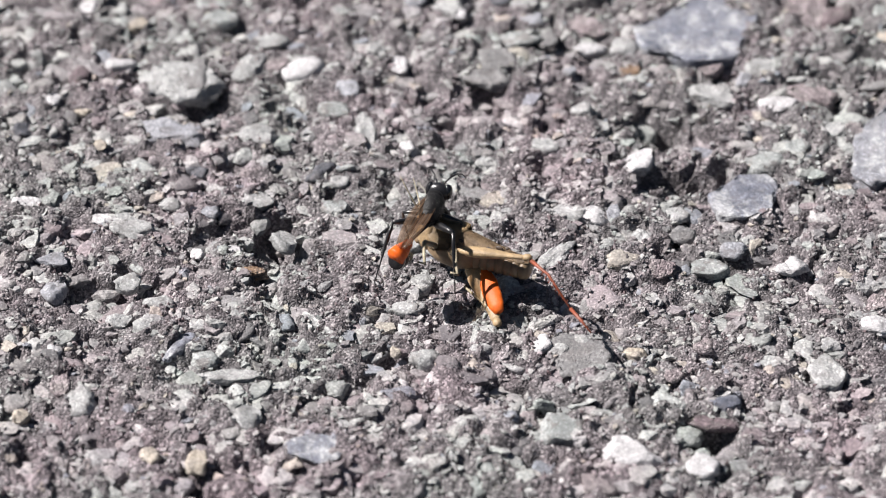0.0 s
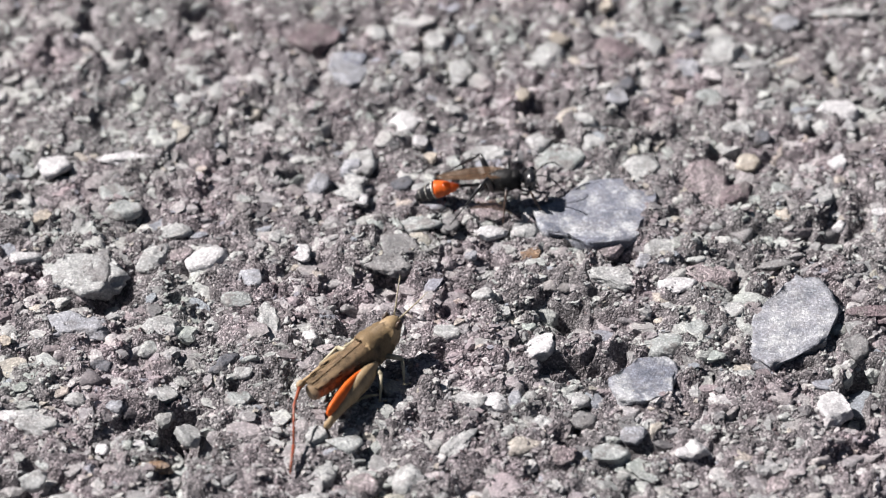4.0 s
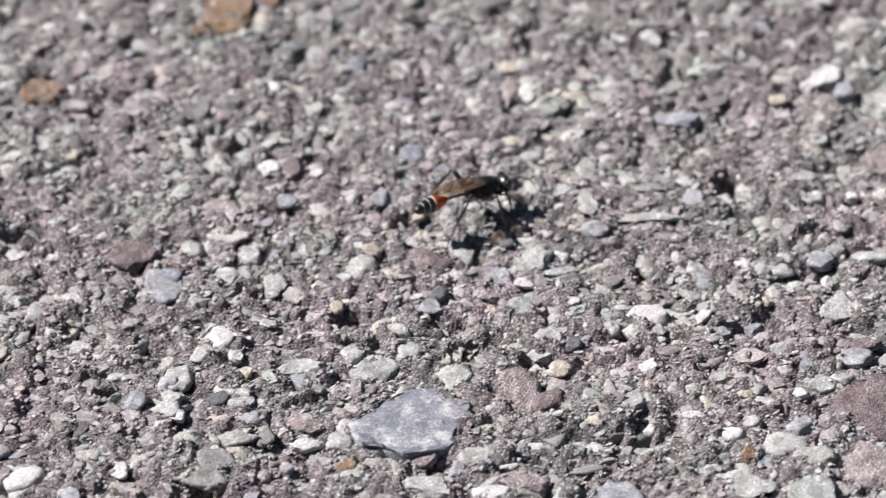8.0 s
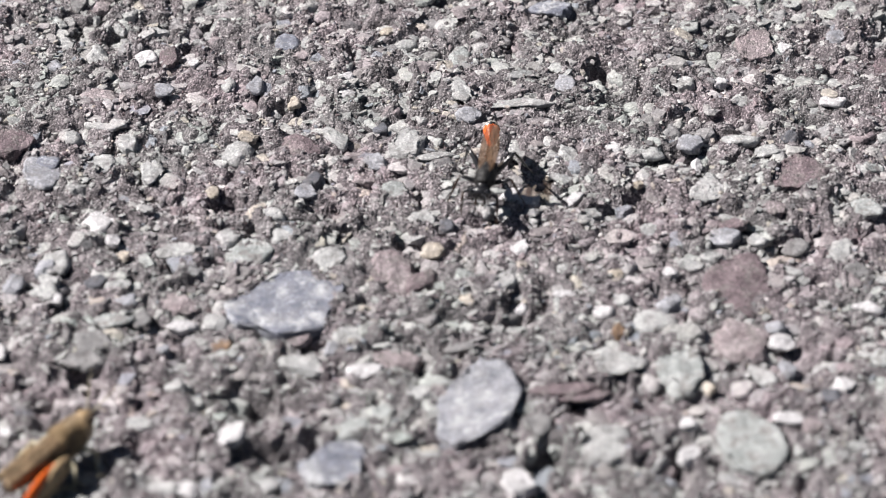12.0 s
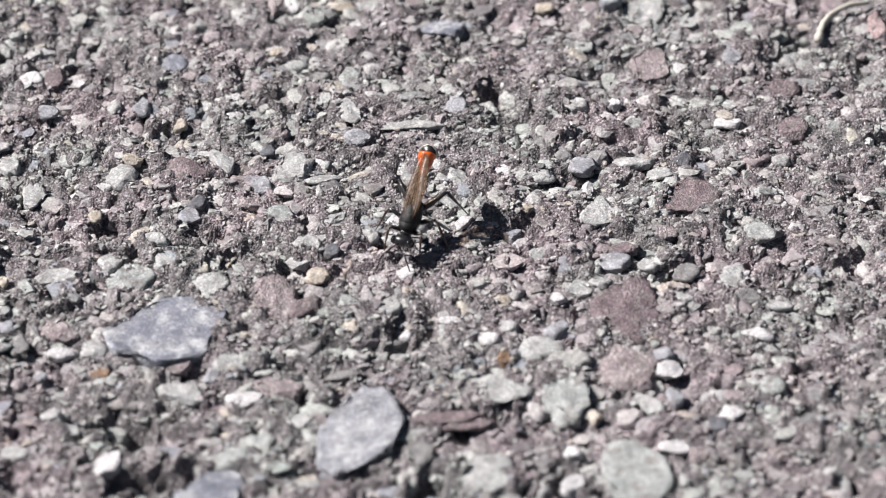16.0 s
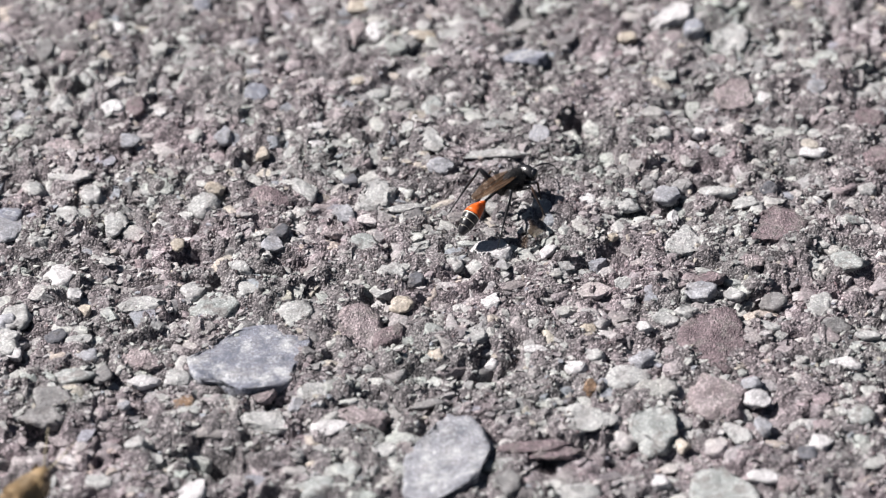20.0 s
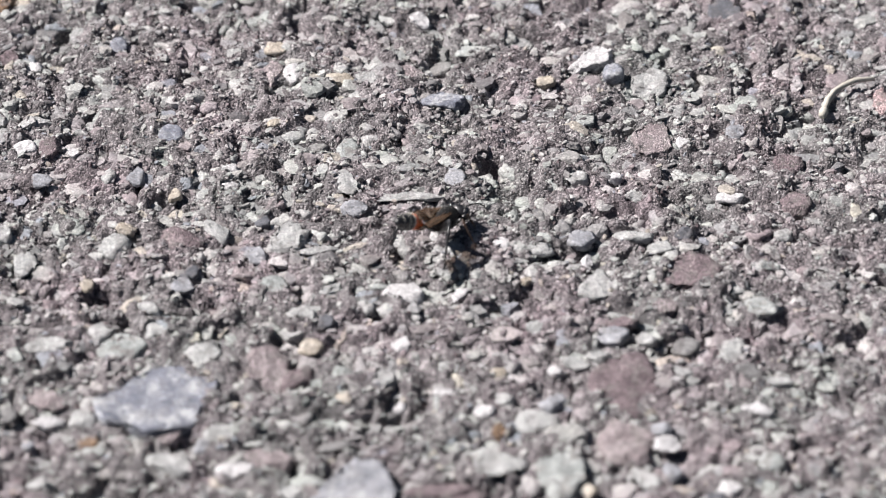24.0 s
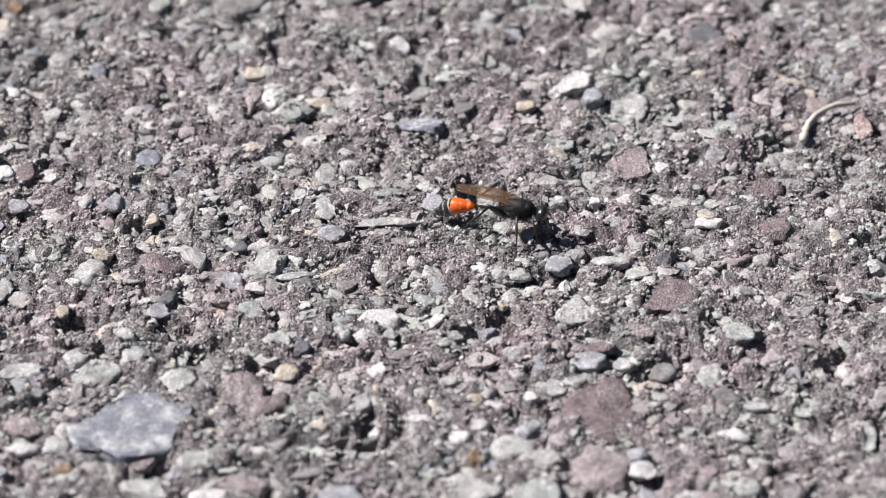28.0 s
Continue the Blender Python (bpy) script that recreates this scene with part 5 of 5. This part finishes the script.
    # the abdomen hangs, curls or is held up on its stalk
    droop = [(0, 11), (0.6, 39), (1, 98), (1.2, 79), (1.5, 54), (1.8, 38), (2, 27), (2.2, 19), (2.5, 10), (3, 10), (4, 5), (4.3, -5), (4.5, -8), (6.5, 1), (7, -1), (8, -6), (8.1, -5), (9, -12), (10, -9), (11, -9), (11.5, -10), (13.5, -4), (14, -5), (15, -11), (15.9, -5), (16, -4), (16.8, -5), (17, 0), (17.1, -3), (17.7, 6), (18, 5), (18.3, 1), (19, -3), (19.5, 3), (20, 6), (20.7, -20), (21, -30), (22, -18), (22.5, -21), (24.7, -27), (25, -15), (25.9, -50), (26, -51), (26.1, -34), (26.6, -34), (26.8, -20), (27, -25), (27.1, -10), (27.3, -18), (27.5, 2), (28, 13)]
    swing = [(0, -24), (1, 2), (2, -14), (3, -4), (4, -5), (7, -2), (8, 13), (9, 13), (10, 1), (11, 10), (14, 17), (15, 17), (16, 8), (17, 12), (18, 2), (19, 7), (20, 8), (21, -7), (22, -12), (25, -3), (26, -41), (27, -13), (28, -8)]
    curl = [(0, 140), (0.6, 128), (1, 105), (1.2, 75), (1.5, 45), (1.8, 48), (2, 55), (2.3, 15), (3, 36), (4, 13), (7, 4), (8, -4), (9, 6), (10, 6), (11, 42), (11.5, 37), (13.5, 52), (14, 48), (15, 63), (16, 64), (16.5, 49), (16.8, 40), (17, 44), (17.7, 37), (18, 47), (18.9, 59), (19, 57), (19.5, 31), (20, 21), (21, 42), (22, 37), (25, -1), (26, 24), (27, 18), (28, 15)]

    def between(rows, t):
        return float(np.interp(t, [r[0] for r in rows], [r[1] for r in rows]))

    def held(t):
        return pose(-4.7 * MM, 0, -0.3 * MM, 0, -between(droop, t), between(swing, t))

    times = sorted({r[0] for r in droop} | {r[0] for r in curl})
    walk(abdomen, [(t, held(t)) for t in times])
    walk(abdomen_tip, [(t, held(t) @ Matrix.Translation((HINGE[0] * 1.06 * MM, 0, HINGE[1] * MM)) @ pose(0, 0, 0, 0, -between(curl, t), 0)) for t in times])
    spread_rows = [(0, 6), (1.0, 4), (2.0, 9), (2.4, 22), (3.0, 4), (4.0, 4), (4.5, 8), (6.5, 12), (8.5, 5), (10.2, 9), (13.5, 4), (17.1, 6), (20.0, 5), (20.7, 13), (24.7, 13), (25.0, 7), (25.7, 12), (26.6, 20), (27.1, 8), (27.7, 24), (28.0, 6)]
    raised = [(0, -6), (0.6, 0), (1.0, 34), (1.2, 20), (1.5, 12), (2.0, 22), (2.4, 4)] + [(t, (8 if 16.9 < t < 19.2 or t > 27.8 else 5 if 8.8 < t < 11.6 else 2.5) - 0.3 * max(0.0, a)) for t, a in droop if t > 2.8]
    times = sorted({r[0] for r in raised} | {r[0] for r in spread_rows})
    for wing, s in zip(wings, (1, -1)):
        walk(wing, [(t, pose(0.6 * MM, s * 0.75 * MM, (1.55 + 0.07 * s) * MM, s * 16, between(raised, t), -s * (between(spread_rows, t) - 8) + 0.4 * between(swing, t))) for t in times])
    # the six feet step in two sets of three
    for leg, shin, key, s in legs:
        hip, upper, lower, ahead, out = LEGS[key]
        hip = (hip[0], hip[1] * s, hip[2])
        thighs, shanks = [], []
        last = None
        for i, (t, m) in enumerate(rows):
            going = last is not None and (m.translation - last).length > 0.0015
            last = m.translation.copy()
            phase = 1 if (i + (key == "middle") + (s > 0)) % 2 else -1
            step = 0.9 * phase * going
            yaw = math.atan2(m.col[0].y, m.col[0].x)
            spot = m @ (Vector(hip) * MM)
            fx, fy = (ahead + step) * MM, s * out * MM
            foot = Vector((spot.x + fx * math.cos(yaw) - fy * math.sin(yaw), spot.y + fx * math.sin(yaw) + fy * math.cos(yaw), 0.5 * MM))
            if t < 2.25:
                near = 1.0 if key == "hind" else 0.45
                foot = Vector((spot.x + (fx * math.cos(yaw) - fy * math.sin(yaw)) * near, spot.y + (fx * math.sin(yaw) + fy * math.cos(yaw)) * near, 3.0 * MM))
            local = (m.inverted() @ foot) / MM
            up = m.to_3x3().inverted() @ Vector((0, 0, 1)) + Vector((0, s * 0.35, 0))
            a, b = bend_leg(hip, local, upper, lower, up)
            thighs.append((t, a))
            shanks.append((t, a.inverted() @ b))
        walk(leg, thighs)
        walk(shin, shanks)
    hopper = [
        (0, on_ground(-64.3, -91.2, 6, 40, 158)), (0.6, on_ground(-65.2, -91.8, 6, 40, 142)), (1.0, on_ground(-65, -90.1, 6, 40, 140)),
        (1.2, on_ground(-65, -90.6, 5, 36, 127)), (1.5, on_ground(-69, -86.5, 5, 26, 97)), (1.8, on_ground(-68.3, -75.8, 5, 8, 55)),
        (2.0, on_ground(-69.2, -73.6, 5, 0, 46)), (2.3, on_ground(-70, -72, 5, 0, 50.5)), (28.0, on_ground(-70, -72, 5, 0, 50.5)),
    ]
    walk(grasshopper, hopper)
    # its thighs hang loose while it is dragged, and come to rest with it
    for thigh, hip, way, s in hopper_thighs:
        swung = []
        for t, m in hopper:
            ease = max(0.0, min(1.0, (1.9 - t) / 0.6))
            late = min(1.0, t)
            aim = m.to_3x3().inverted() @ (Vector((0.33, -0.85, -0.12)) if s < 0 else Vector((0.92, -0.25, 0.15)).lerp(Vector((0.84, -0.5, -0.15)), late))
            inner = Vector((0, 1, 0.2)) if s < 0 else Vector((-8.5, -6.1, -2.7))
            shown = m.to_3x3().inverted() @ Vector((0, -0.5, 0.87) if s < 0 else (0.65, -0.75, -0.2))

            def frame_of(x, y):
                x = x.normalized()
                y = (y - x * y.dot(x)).normalized()
                return Matrix((x, y, x.cross(y))).transposed()

            full = (frame_of(aim, shown) @ frame_of(way, inner).inverted()).to_quaternion()
            turn = Matrix.Identity(3).to_quaternion().slerp(full, ease)
            swung.append((t, Matrix.Translation((hip + Vector((0, s * 1.1 * ease, 0)) + (m.to_3x3().inverted() @ Vector((0.6, -1.4, 0)) * ease if s < 0 else Vector((0, 0, 0)))) * MM) @ turn.to_matrix().to_4x4()))
        walk(thigh, swung)
    # where the lens is focused on the ground
    walk(focus, [
        (0, pose(-69 * MM, -96 * MM, 0)), (2, pose(-69 * MM, -86 * MM, 0)), (3, pose(-58 * MM, -83 * MM, 0)), (4, pose(-56 * MM, -60 * MM, 0)),
        (4.5, pose(-51 * MM, -56 * MM, 0)), (6.5, pose(-43 * MM, -66 * MM, 0)), (7, pose(-50 * MM, -44 * MM, 0)), (8, pose(-27 * MM, -17 * MM, 0)),
        (9, pose(-5 * MM, 9 * MM, 0)), (9.5, pose(-5 * MM, 13 * MM, 0)), (10, pose(-9 * MM, 25 * MM, 0)), (10.5, pose(-6 * MM, 47 * MM, 0)),
        (11, pose(-3 * MM, 35 * MM, 0)), (14, pose(10 * MM, 37 * MM, 0)), (15, pose(11 * MM, 43 * MM, 0)), (16, pose(14 * MM, 13 * MM, 0)),
        (17, pose(11 * MM, -7 * MM, 0)), (18, pose(-0 * MM, -7 * MM, 0)), (19, pose(-1 * MM, -11 * MM, 0)), (21, pose(14 * MM, 6 * MM, 0)),
        (22, pose(18 * MM, 14 * MM, 0)), (22.5, pose(14 * MM, 57 * MM, 0)), (24.5, pose(14 * MM, 34 * MM, 0)), (25, pose(14 * MM, 22 * MM, 0)),
        (26, pose(16 * MM, 22 * MM, 0)), (27, pose(19 * MM, 23 * MM, 0)), (28, pose(18 * MM, 25 * MM, 0)),
    ])


motions()
